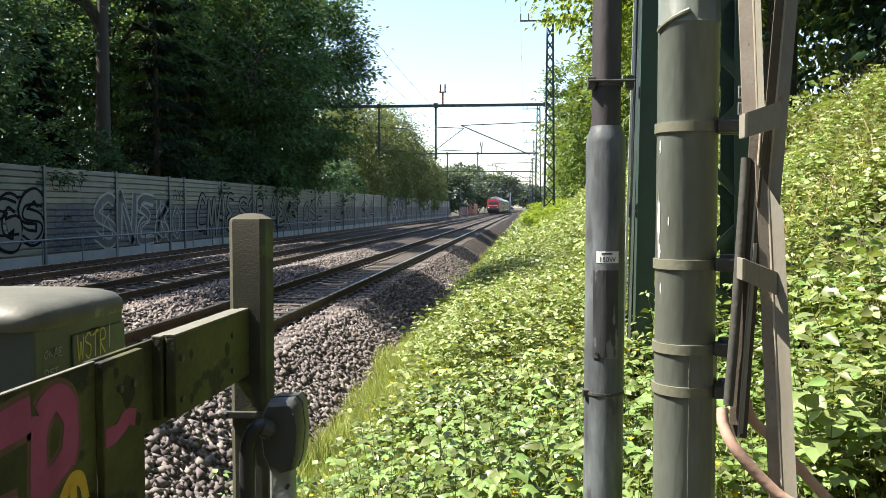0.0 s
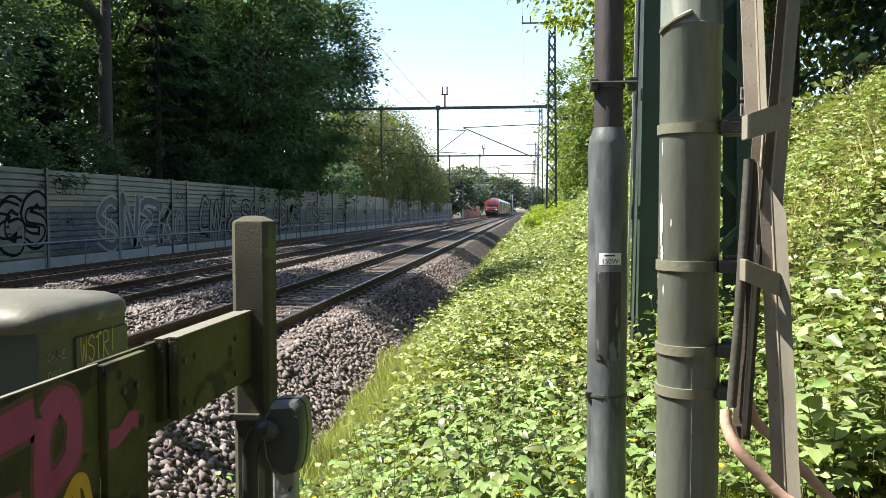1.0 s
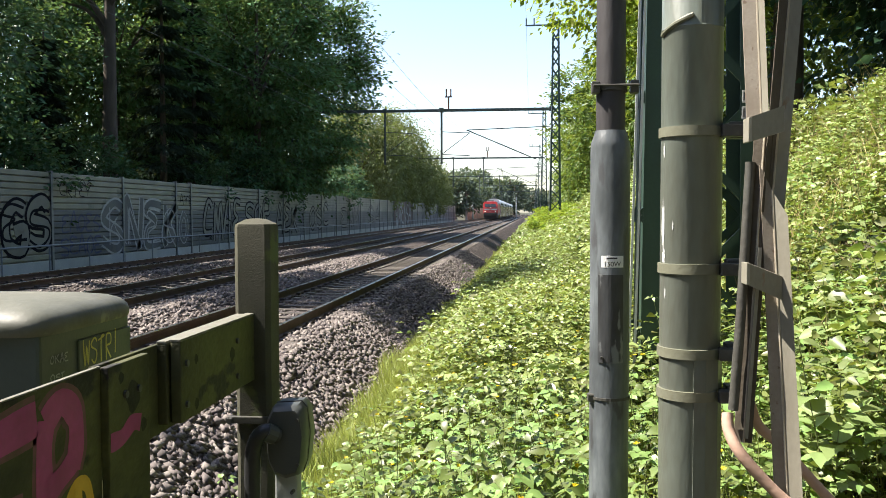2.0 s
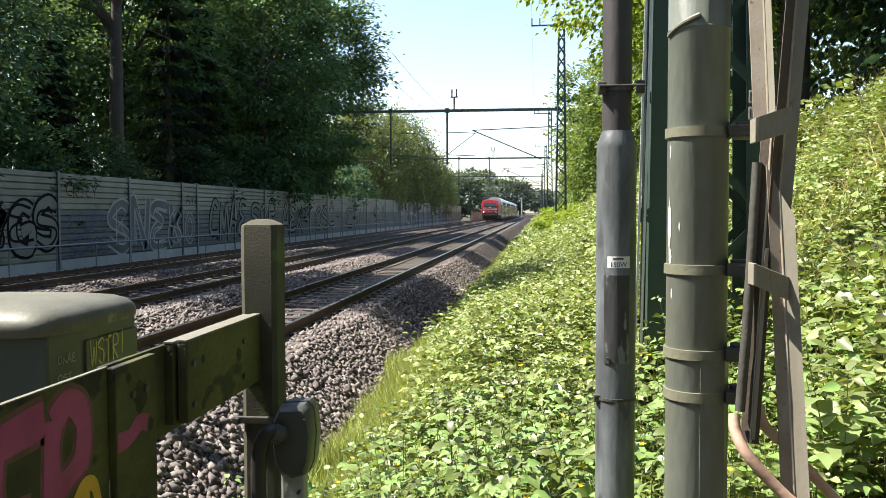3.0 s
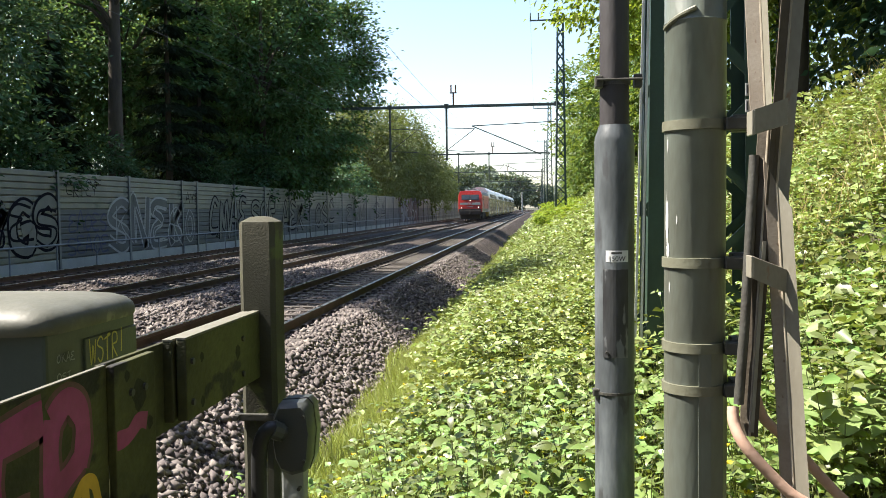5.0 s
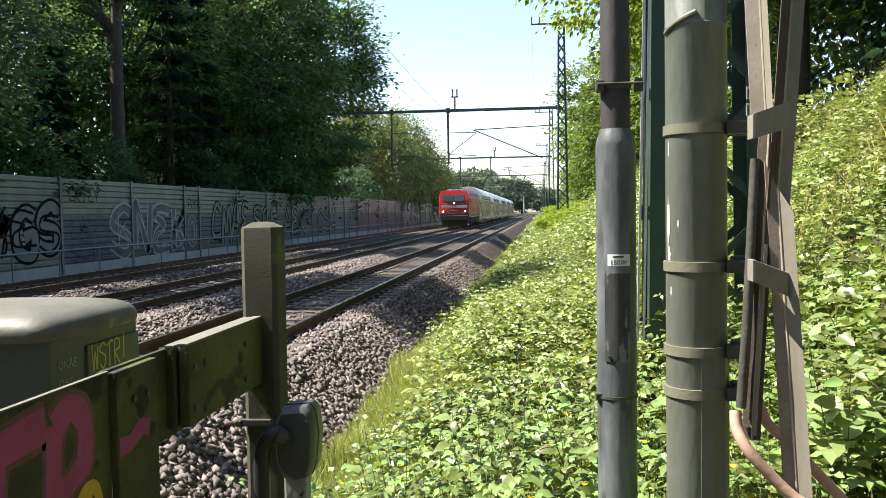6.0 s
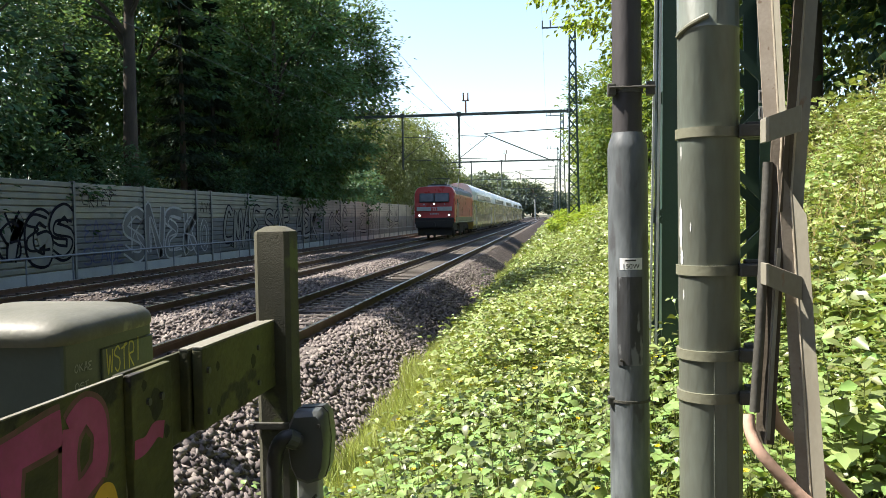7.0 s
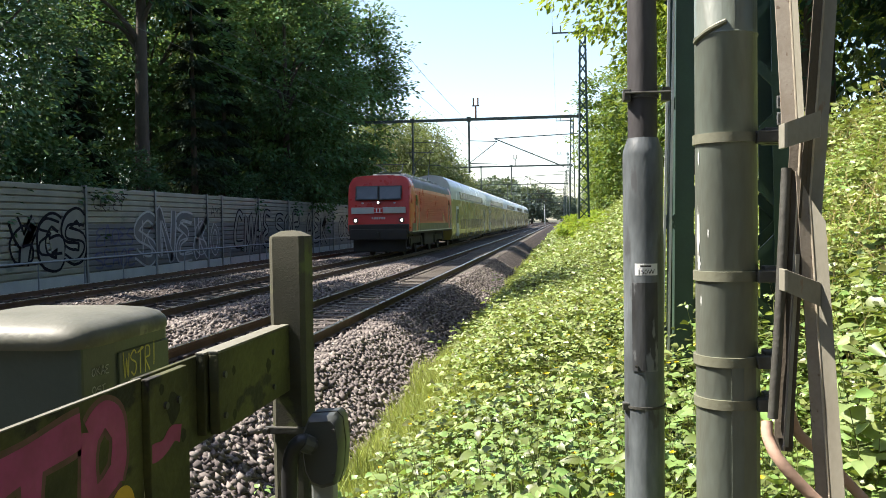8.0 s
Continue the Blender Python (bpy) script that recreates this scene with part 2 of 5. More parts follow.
# paler, bluish leaf colour stands in for haze over the distance
M_leaf_haze = leafy("haze_tinted_leaves", (0.10, 0.135, 0.105), (0.05, 0.075, 0.062), 0.35, 0.15)


# ---- mesh helpers ----
def thing(name, m, label, category, group="", kind=""):
    ob = new(name)
    ob.empty_display_size = 0.2
    ob.matrix_basis = m
    return tagged(ob, label, category, group, kind)


def mesh_of(name, bm, mat, smooth=False):
    me = bpy.data.meshes.new(name)
    bmesh.ops.recalc_face_normals(bm, faces=bm.faces[:])
    bm.to_mesh(me)
    bm.free()
    me.materials.append(mat)
    if smooth:
        me.shade_smooth()
        me.set_sharp_from_angle(angle=radians(40))
    return me


def part(name, bm, mat, parent, label="", smooth=False, kind=""):
    ob = new(name, mesh_of(name, bm, mat, smooth))
    if parent:
        ob.parent = parent
    return tagged(ob, label, kind=kind)


def box(bm, c, s, m=None, bevel=0.0):
    r = bmesh.ops.create_cube(bm, size=1.0)
    vs = r["verts"]
    bmesh.ops.scale(bm, vec=s, verts=vs)
    if bevel:
        es = list({e for v in vs for e in v.link_edges})
        out = bmesh.ops.bevel(bm, geom=es, offset=bevel, segments=2, affect="EDGES", profile=0.6)
        vs = list({v for f in out["faces"] for v in f.verts} | {v for v in vs if v.is_valid})
    t = Matrix.Translation(c) if m is None else Matrix.Translation(c) @ m
    bmesh.ops.transform(bm, matrix=t, verts=vs)
    return vs


def beam(bm, a, b, w, h, up=(0, 0, 1), bevel=0.0):
    """A straight bar from a to b, w wide and h along up."""
    a, b = Vector(a), Vector(b)
    d = (b - a).normalized()
    u = Vector(up)
    if abs(d.dot(u)) > 0.98:
        u = Vector((0, 1, 0))
    x = d.cross(u).normalized()
    u = x.cross(d)
    m = Matrix((x, d, u)).transposed().to_4x4()
    box(bm, (a + b) / 2, (w, (b - a).length, h), m, bevel)


def angle_iron(bm, a, b, w, t, up=(0, 0, 1), flip=1):
    """An L-section from a to b with legs w wide and t thick."""
    a, b = Vector(a), Vector(b)
    d = (b - a).normalized()
    u = Vector(up)
    x = d.cross(u).normalized()
    u = x.cross(d)
    prof = [(0, 0), (w, 0), (w, t), (t, t), (t, w), (0, w)]
    loft(bm, [[p + x * (flip * q[0]) + u * q[1] for q in prof] for p in (a, b)])


def tube(bm, a, b, r0, r1=None, seg=12):
    a, b = Vector(a), Vector(b)
    r1 = r0 if r1 is None else r1
    q = (b - a).to_track_quat("Z", "Y").to_matrix()
    loft(bm, [[p + q @ Vector((r * math.cos(2 * math.pi * k / seg), r * math.sin(2 * math.pi * k / seg), 0)) for k in range(seg)]
              for p, r in ((a, r0), (b, r1))])


def pipe(bm, pts, radii, seg=10):
    """A bent tube through pts."""
    pts = [Vector(p) for p in pts]
    if not isinstance(radii, (list, tuple)):
        radii = [radii] * len(pts)
    rings = []
    ref = Vector((0.31, 0.17, 0.93))
    for i, p in enumerate(pts):
        d = (pts[min(i + 1, len(pts) - 1)] - pts[max(i - 1, 0)]).normalized()
        x = d.cross(ref)
        x = x.normalized() if x.length > 0.05 else d.cross(Vector((1, 0, 0))).normalized()
        y = d.cross(x)
        rings.append([p + (x * math.cos(2 * math.pi * k / seg) + y * math.sin(2 * math.pi * k / seg)) * radii[i] for k in range(seg)])
    loft(bm, rings)


def loft(bm, rings, caps=True):
    vs = [[bm.verts.new(p) for p in ring] for ring in rings]
    n = len(rings[0])
    for a, b in zip(vs, vs[1:]):
        for k in range(n):
            bm.faces.new((a[k], a[(k + 1) % n], b[(k + 1) % n], b[k]))
    if caps:
        bm.faces.new(vs[0][::-1])
        bm.faces.new(vs[-1])


def smooth_path(pts, steps=8):
    """Catmull-Rom through pts."""
    pts = [Vector(p) for p in pts]
    out = []
    for i in range(len(pts) - 1):
        p0, p1, p2, p3 = pts[max(i - 1, 0)], pts[i], pts[i + 1], pts[min(i + 2, len(pts) - 1)]
        for k in range(steps):
            t = k / steps
            out.append(0.5 * (2 * p1 + (p2 - p0) * t + (2 * p0 - 5 * p1 + 4 * p2 - p3) * t * t + (3 * p1 - p0 - 3 * p2 + p3) * t ** 3))
    return out + [pts[-1]]


def raw_mesh(name, verts, faces_n, idx, mat, smooth=False):
    """A mesh from arrays: verts (n, 3); polygons all with faces_n corners; idx flat."""
    me = bpy.data.meshes.new(name)
    verts = np.asarray(verts, np.float32)
    idx = np.asarray(idx, np.int32).ravel()
    me.vertices.add(len(verts))
    me.vertices.foreach_set("co", verts.ravel())
    me.loops.add(len(idx))
    me.loops.foreach_set("vertex_index", idx)
    k = len(idx) // faces_n
    me.polygons.add(k)
    me.polygons.foreach_set("loop_start", np.arange(k, dtype=np.int32) * faces_n)
    me.update(calc_edges=True)
    me.materials.append(mat)
    if smooth:
        me.shade_smooth()
    return me


RNG = np.random.default_rng(7)


def unit(v):
    return v / np.maximum(np.linalg.norm(v, axis=-1, keepdims=True), 1e-9)


def leaf_axes(out, spread, tilt=0.55):
    """Rib, side and face directions; blades turn their faces up to the light, tilted at random."""
    n = len(out)
    d = unit(out + RNG.normal(0, spread, (n, 3)) * 0.6)
    up = np.array([-0.2, -0.1, 1.0]) + RNG.normal(0, tilt, (n, 3))
    side = unit(np.cross(d, up))
    nor = np.cross(side, d)
    return d, side, nor


def leaf_mesh(name, pos, out, size, mat, width=0.5, droop=0.08, fold=0.18, spread=0.8):
    """Small far leaves at pos (n, 3) that grow along out (n, 3), each folded at its rib; size (n,)."""
    n = len(pos)
    d, side, nor = leaf_axes(out, spread)
    s = size[:, None]
    tip = pos + d * s - nor * s * droop
    w = s * width * 0.5
    l1 = pos + d * s * 0.34 + side * w + nor * s * fold * 0.5
    r1 = pos + d * s * 0.34 - side * w + nor * s * fold * 0.5
    l2 = pos + d * s * 0.70 + side * w * 0.68 - nor * s * droop * 0.3
    r2 = pos + d * s * 0.70 - side * w * 0.68 - nor * s * droop * 0.3
    v = np.stack([pos, l1, l2, tip, r2, r1], 1).reshape(-1, 3)
    o = (np.arange(n) * 6)[:, None]
    quads = np.concatenate([o + np.array([[0, 1, 2, 3]]), o + np.array([[0, 3, 4, 5]])], 1)
    return raw_mesh(name, v, 4, quads, mat)


def small_leaf_mesh(name, pos, out, size, mat, width=0.55, droop=0.08, fold=0.16, spread=0.8):
    """Tree leaves: two triangles folded at the rib."""
    n = len(pos)
    d, side, nor = leaf_axes(out, spread)
    s = size[:, None]
    mid = pos + d * s * 0.48 + nor * s * fold * 0.5
    w = side * s * width * 0.5
    v = np.stack([pos, mid + w, pos + d * s - nor * s * droop, mid - w], 1).reshape(-1, 3)
    idx = (np.arange(n) * 4)[:, None, None] + np.array([[0, 1, 2], [0, 2, 3]])[None]
    return raw_mesh(name, v, 3, idx, mat)


def broad_leaf_mesh(name, pos, out, size, mat, width=0.6, droop=0.3, fold=0.14, spread=0.3, tilt=0.35):
    """Near leaves: ovate, toothed edge, bent rib, raised halves and a drawn-out tip."""
    n = len(pos)
    d, side, nor = leaf_axes(out, spread, tilt)
    s = size[:, None]
    w = s * width * 0.5

    def rib(f):
        return pos + d * s * f - nor * s * droop * f * f

    cols = [pos, rib(1.0)]
    for f, k in ((0.10, 0.55), (0.26, 0.98), (0.46, 0.97), (0.66, 0.70), (0.84, 0.34)):
        for sgn in (0, 1, -1):
            jag = RNG.uniform(0.82, 1.18, (n, 1))
            cols.append(rib(f) + sgn * side * w * k * jag + abs(sgn) * (nor * s * fold * k * 0.5 - d * s * 0.03))
    v = np.stack(cols, 1).reshape(-1, 3)
    tri = [[0, 3, 2], [0, 2, 4], [14, 15, 1], [14, 1, 16]]
    for a in (2, 5, 8, 11):
        b = a + 3
        tri += [[a, a + 1, b + 1], [a, b + 1, b], [a, b, b + 2], [a, b + 2, a + 2]]
    idx = (np.arange(n) * 17)[:, None, None] + np.array(tri)[None]
    return raw_mesh(name, v, 3, idx, mat)


def blade_mesh(name, pos, out, size, mat, width=0.006, droop=0.3, spread=0.25):
    """Grass blades: a narrow bent strip each; width in metres."""
    n = len(pos)
    d, side, nor = leaf_axes(out, spread)
    s = size[:, None]
    hv = unit(RNG.normal(0, 1, (n, 3)) * np.array([1, 1, 0]))
    w = side * width * RNG.uniform(0.6, 1.4, (n, 1))
    mid = pos + d * s * 0.55 + hv * s * droop * 0.18
    tip = pos + d * s * 0.95 + hv * s * droop * 0.75 - np.array([0, 0, 1.0]) * s * droop * 0.2
    v = np.stack([pos - w, pos + w, mid + w * 0.8, mid - w * 0.8, tip + w * 0.12, tip - w * 0.12], 1).reshape(-1, 3)
    o = (np.arange(n) * 6)[:, None]
    quads = np.concatenate([o + np.array([[0, 1, 2, 3]]), o + np.array([[3, 2, 4, 5]])], 1)
    return raw_mesh(name, v, 4, quads, mat)


def shell_points(n, rx, ry, rz, inner=0.55):
    """Points in the outer part of an ellipsoid, with their outward directions."""
    d = unit(RNG.normal(0, 1, (n, 3)))
    r = inner + (1 - inner) * RNG.random((n, 1)) ** 0.6
    return d * r * np.array([rx, ry, rz]), d


def noise_at(x, y, s, seed=0.0):
    return noise.noise(Vector((x * s + seed, y * s - seed, seed * 0.7)))


# ---- ground and tracks ----
TRACKS = (-4.33, -8.3, -12.55)
WALL_X = -16.0


def ground_z(x, y):
    """Height of the earth: track bed level, verge, bank on the near side."""
    if x < -2.9:
        z = -0.75
    elif x < -2.0:
        z = -0.86
    elif x < -0.3:
        z = -0.86 + 0.26 * min((x + 2.0) / 0.3, 1.0) + 0.45 * max(0.0, (x + 1.7) / 1.4)
    elif x < 1.5:
        z = -0.15 + 0.35 * (x + 0.3) / 1.8
    elif x < 5.2:
        z = 0.20 + 0.78 * (x - 1.5)
    else:
        z = 3.09 + 0.12 * min(x - 5.2, 25)
    if y > 45 and x > -1.9:
        k = min((y - 45) / 60, 1.0)
        z = z * (1 - 0.55 * k) - 0.25 * k
    if x < -17 or x > -1.9:
        z += 0.10 * noise_at(x, y, 0.5, 3.0)
    return z


def make_ground():
    xs = sorted({*[-900, -400, -200, -100, -60, -40, -30, -24, -20, -17, -16.3, -14.5, -3.4],
                 *[round(-3.0 + 0.35 * k, 2) for k in range(30)], 8, 10, 14, 20, 30, 60, 100, 200, 400, 900})
    ys = sorted({*[-300, -100, -40, -20, -10, -5], *[round(-2 + 0.6 * k, 2) for k in range(60)],
                 *[36 + 3 * k for k in range(30)], *[130 + 12 * k for k in range(20)], 400, 600, 1000, 2000, 4000})
    v = [(x, y, ground_z(x, y)) for y in ys for x in xs]
    n = len(xs)
    f = [(j * n + i, j * n + i + 1, (j + 1) * n + i + 1, (j + 1) * n + i) for j in range(len(ys) - 1) for i in range(n - 1)]
    ob = new("ground", raw_mesh("ground", v, 4, f, M_soil, True))
    tagged(ob, "dark soil ground under the plants and behind the wall", "ground", kind="structure")


def bed_z(x, y):
    """Top of the ballast: level with the sleepers, heaped between the tracks, sloping at the shoulder."""
    if x > -3.0:
        z = -0.19 - 0.62 * (x + 3.0)
    else:
        z = -0.19
        for c in TRACKS:
            if abs(x - c) < 0.62:
                z = -0.235
        for c in (-6.3, -10.4):
            z += 0.13 * max(0.0, 1 - abs(x - c) / 0.8)
        if x < -14.2:
            z -= 0.22 * min(1, (-14.2 - x) / 0.8)
    return z + 0.03 * noise_at(x, y, 0.9, 5.0)


def make_ballast():
    xs = [-15.95 + 0.37 * k for k in range(35)] + [-3.0, -2.7, -2.4, -2.1, -1.8]
    ys = [round(-6 + 0.5 * k, 2) for k in range(120)] + [54 + 4 * k for k in range(40)] + [220 + 30 * k for k in range(14)]
    v = [(x, y, bed_z(x, y)) for y in ys for x in xs]
    n = len(xs)
    f = [(j * n + i, j * n + i + 1, (j + 1) * n + i + 1, (j + 1) * n + i) for j in range(len(ys) - 1) for i in range(n - 1)]
    ob = new("ballast_bed", raw_mesh("ballast_bed", v, 4, f, M_ballast, True))
    tagged(ob, "grey-brown crushed stone bed under the railway tracks", "ballast", kind="structure")
    # loose stones, an irregular octahedron each
    def stones(n, x0, x1, y0, y1, s0, s1, power=1.0):
        x = RNG.uniform(x0, x1, n)
        y = y0 + (y1 - y0) * RNG.random(n) ** power
        keep = np.ones(n, bool)
        for c in TRACKS:
            for r in (-0.75, 0.75):
                keep &= np.abs(x - c - r) > 0.10
            # leave most sleeper tops clear
            on = (np.abs(x - c) < 1.3) & (np.abs(((y - 4.0) / 0.6) % 1.0 - 0.0) < 0.24) | (np.abs(x - c) < 1.3) & (np.abs(((y - 4.0) / 0.6) % 1.0 - 1.0) < 0.24)
            keep &= ~(on & (RNG.random(n) < 0.95))
        x, y = x[keep], y[keep]
        z = np.array([bed_z(a, b) for a, b in zip(x, y)])
        return np.stack([x, y, z + RNG.uniform(-0.008, 0.02, len(x))], 1), RNG.uniform(s0, s1, len(x))
    sets = [stones(14000, -3.4, -1.95, 3.5, 16, 0.03, 0.066), stones(9000, -3.3, -2.0, 14, 40, 0.03, 0.05, 1.3),
            stones(9000, -5.1, -3.4, 5, 26, 0.025, 0.046), stones(13000, -7.6, -5.0, 8, 40, 0.034, 0.066, 1.2),
            stones(8000, -11.6, -7.5, 14, 45, 0.03, 0.05, 1.2), stones(5000, -15.6, -11.5, 18, 50, 0.03, 0.055, 1.1)]
    pos = np.concatenate([s[0] for s in sets])
    rad = np.concatenate([s[1] for s in sets])
    n = len(pos)
    d = np.array([[1, 0, 0], [0, 1, 0], [-1, 0, 0], [0, -1, 0], [0, 0, 1], [0, 0, -1]], float)
    th = RNG.uniform(0, 6.28, n)
    ct, st = np.cos(th), np.sin(th)
    pts = d[None] * RNG.uniform(0.75, 1.15, (n, 6, 1)) + RNG.normal(0, 0.24, (n, 6, 3))
    pts = pts * np.stack([RNG.uniform(0.8, 1.3, n), RNG.uniform(0.7, 1.1, n), RNG.uniform(0.55, 0.95, n)], 1)[:, None]
    xr = pts[..., 0] * ct[:, None] - pts[..., 1] * st[:, None]
    yr = pts[..., 0] * st[:, None] + pts[..., 1] * ct[:, None]
    v = np.stack([xr, yr, pts[..., 2]], -1) * rad[:, None, None] + pos[:, None]
    tri = np.array([[0, 1, 4], [1, 2, 4], [2, 3, 4], [3, 0, 4], [1, 0, 5], [2, 1, 5], [3, 2, 5], [0, 3, 5]])
    idx = (np.arange(n) * 6)[:, None, None] + tri[None]
    ob = new("ballast_stones", raw_mesh("ballast_stones", v.reshape(-1, 3), 3, idx, M_stone))
    tagged(ob, "loose angular grey-brown ballast stones along the tracks", "ballast stones", kind="stuff")


RAIL = [(-0.0625, -0.17), (0.0625, -0.17), (0.0625, -0.155), (0.012, -0.135), (0.010, -0.05), (0.034, -0.04), (0.034, -0.004)]


def make_tracks():
    for c in TRACKS:
        t = thing("railway_track", pose(c, 0, 0), "straight railway track with rusty rails on concrete sleepers", "track", "parallel tracks", "structure")
        for r in (-0.7525, 0.7525):
            bm = bmesh.new()
            prof = RAIL + [(-x, z) for x, z in RAIL[:1:-1]]
            loft(bm, [[Vector((r + x, y, z)) for x, z in prof] for y in (-30, 620)])
            rail = part("rail", bm, M_railside, t, "rusty steel rail")
            bm = bmesh.new()
            box(bm, (r, 295, -0.001), (0.062, 650, 0.007), bevel=0.0025)
            part("rail_head", bm, M_railtop, rail, "polished running surface")


def make_sleepers():
    bm = bmesh.new()
    for x0, x1 in ((-1.3, -0.45), (0.45, 1.3)):
        box(bm, ((x0 + x1) / 2, 0, -0.26), (x1 - x0, 0.26, 0.18), bevel=0.012)
    box(bm, (0, 0, -0.275), (1.0, 0.22, 0.16), bevel=0.012)
    me = mesh_of("sleeper", bm, M_sleeper)
    bm = bmesh.new()
    for r in (-0.7525, 0.7525):
        for s in (-1, 1):
            box(bm, (r + s * 0.10, 0, -0.145), (0.09, 0.12, 0.05), bevel=0.01)
    clips = mesh_of("rail_clips", bm, M_clip)
    tracks = [o for o in scene.collection.objects if o.name.startswith("railway_track")]
    for t in tracks:
        x = t.matrix_basis.translation.x
        near = 250 if x > -6 else 120
        for k in range(near):
            y = 4.0 + 0.6 * k if x > -6 else 10.0 + 0.6 * k
            s = new("sleeper", me)
            s.parent, s.location = t, (0, y, 0)
            if k < 70:
                cl = new("rail_clips", clips)
                cl.parent = s


def make_wall():
    """Noise barrier: steel posts every 5 m, ribbed panels, concrete plinth, handrail in front."""
    wall = thing("wall_west", pose(WALL_X, 0, 0), "grey ribbed noise barrier wall covered in graffiti", "wall", kind="structure")
    ys = [1.9 + 5 * k for k in range(8)] + [38.6 + 5 * k for k in range(12)]
    ys = ys + [97.6, 102.6, 108.2, 113.8] + [118.8 + 5 * k for k in range(13)]
    z0, z1 = 0.02, 2.97

    def panel(length, name, mat, k0, k1):
        bm = bmesh.new()
        h = (z1 - z0) / 14
        za, zb = z0 + k0 * h, z0 + k1 * h
        prof = [(-0.11, za), (-0.085, za)]
        for k in range(k0, k1):
            a = z0 + k * h
            prof += [(-0.085, a + 0.034), (-0.004, a + 0.046), (0.0, a + 0.06), (0.0, a + h - 0.02), (-0.01, a + h - 0.004), (-0.085, a + h - 0.003)]
        prof += [(-0.085, zb), (-0.11, zb)]
        loft(bm, [[Vector((x, y, z)) for x, z in prof] for y in (0.06, length - 0.06)])
        return mesh_of(name, bm, mat)

    cache = {}
    bm = bmesh.new()
    for dx in (-0.10, 0.045):
        box(bm, (dx, 0, 1.27), (0.012, 0.12, 3.5))
    box(bm, (-0.03, 0, 1.27), (0.13, 0.010, 3.5))
    post_me = mesh_of("wall_post", bm, M_wallpost)
    for y, y2 in zip(ys, ys[1:]):
        L = round(y2 - y, 2)
        mat = M_dark_panel if 97 < y < 113 else M_panel
        low = mat if (97 < y < 113 or y < 25) else M_panel_low
        key = (L, mat.name, low.name)
        if key not in cache:
            bm = bmesh.new()
            box(bm, (-0.05, L / 2, -0.26), (0.12, L - 0.13, 0.555), bevel=0.01)
            cache[key] = (panel(L, "wall_panel", low, 0, 8), panel(L, "wall_panel", mat, 8, 14), mesh_of("plinth", bm, M_plinth))
        for nm, me in zip(("wall_panel", "wall_panel", "plinth"), cache[key]):
            o = new(nm, me)
            o.parent, o.location = wall, (0, y, 0)
        p = new("wall_post", post_me)
        p.parent, p.location = wall, (0, y, 0)
    # handrail and its posts
    rail = thing("handrail", pose(WALL_X + 0.45, 0, 0), "thin steel handrail along the noise barrier", "handrail", kind="structure")
    bm = bmesh.new()
    tube(bm, (0, 5, 0.55), (0, 178, 0.55), 0.03, seg=8)
    part("top_rail", bm, M_handrail, rail)
    bm = bmesh.new()
    tube(bm, (0, 0, -0.5), (0, 0, 0.53), 0.024, seg=8)
    me = mesh_of("rail_post", bm, M_handrail)
    for k in range(70):
        o = new("rail_post", me)
        o.parent, o.location = rail, (0, 6.0 + 2.5 * k, 0)
    # farther reddish wall past the gap
    w2 = thing("wall_far", pose(-15.0, 0, 0), "low reddish wall farther along the track", "wall", kind="structure")
    bm = bmesh.new()
    box(bm, (0, 228, 1.2), (0.3, 70, 3.2))
    part("wall_panel", bm, M_red_panel, w2)
    bm = bmesh.new()
    for k in range(15):
        box(bm, (0.16, 194 + 5 * k, 1.2), (0.06, 0.2, 3.3))
    part("ribs", bm, M_wallpost, w2, kind="stuff")


GLYPHS = {
    "S": [(0.95, 0.85), (0.6, 1.0), (0.15, 0.85), (0.1, 0.6), (0.8, 0.42), (0.9, 0.15), (0.5, 0.0), (0.05, 0.15)],
    "N": [(0.05, 0.0), (0.12, 0.95), (0.2, 1.0), (0.75, 0.05), (0.85, 0.05), (0.95, 1.0)],
    "E": [(0.95, 0.95), (0.3, 1.0), (0.1, 0.75), (0.55, 0.55), (0.12, 0.4), (0.15, 0.05), (0.95, 0.02)],
    "K": [(0.1, 1.0), (0.12, 0.0), (0.15, 0.45), (0.9, 1.0), (0.35, 0.55), (0.95, 0.0)],
    "O": [(0.5, 1.0), (0.1, 0.7), (0.15, 0.2), (0.5, 0.0), (0.9, 0.3), (0.85, 0.8), (0.5, 1.0)],
    "G": [(0.9, 0.85), (0.5, 1.0), (0.1, 0.6), (0.2, 0.1), (0.8, 0.05), (0.9, 0.45), (0.5, 0.45)],
    "Y": [(0.05, 1.0), (0.45, 0.5), (0.95, 1.0), (0.5, 0.5), (0.45, 0.0)],
    "C": [(0.9, 0.85), (0.5, 1.0), (0.1, 0.6), (0.2, 0.1), (0.9, 0.1)],
    "M": [(0.05, 0.0), (0.2, 1.0), (0.5, 0.3), (0.8, 1.0), (0.95, 0.0)],
    "W": [(0.02, 1.0), (0.25, 0.0), (0.5, 0.7), (0.72, 0.0), (0.98, 1.0)],
    "T": [(0.0, 0.9), (0.95, 1.0), (0.5, 0.95), (0.45, 0.0)],
    "R": [(0.1, 0.0), (0.15, 1.0), (0.8, 0.95), (0.85, 0.6), (0.2, 0.5), (0.95, 0.0)],
    "A": [(0.02, 0.0), (0.45, 1.0), (0.6, 1.0), (0.95, 0.0), (0.8, 0.4), (0.2, 0.38)],
    "P": [(0.12, 0.0), (0.15, 1.0), (0.85, 0.9), (0.85, 0.5), (0.2, 0.45)],
    "I": [(0.5, 1.0), (0.45, 0.0)],
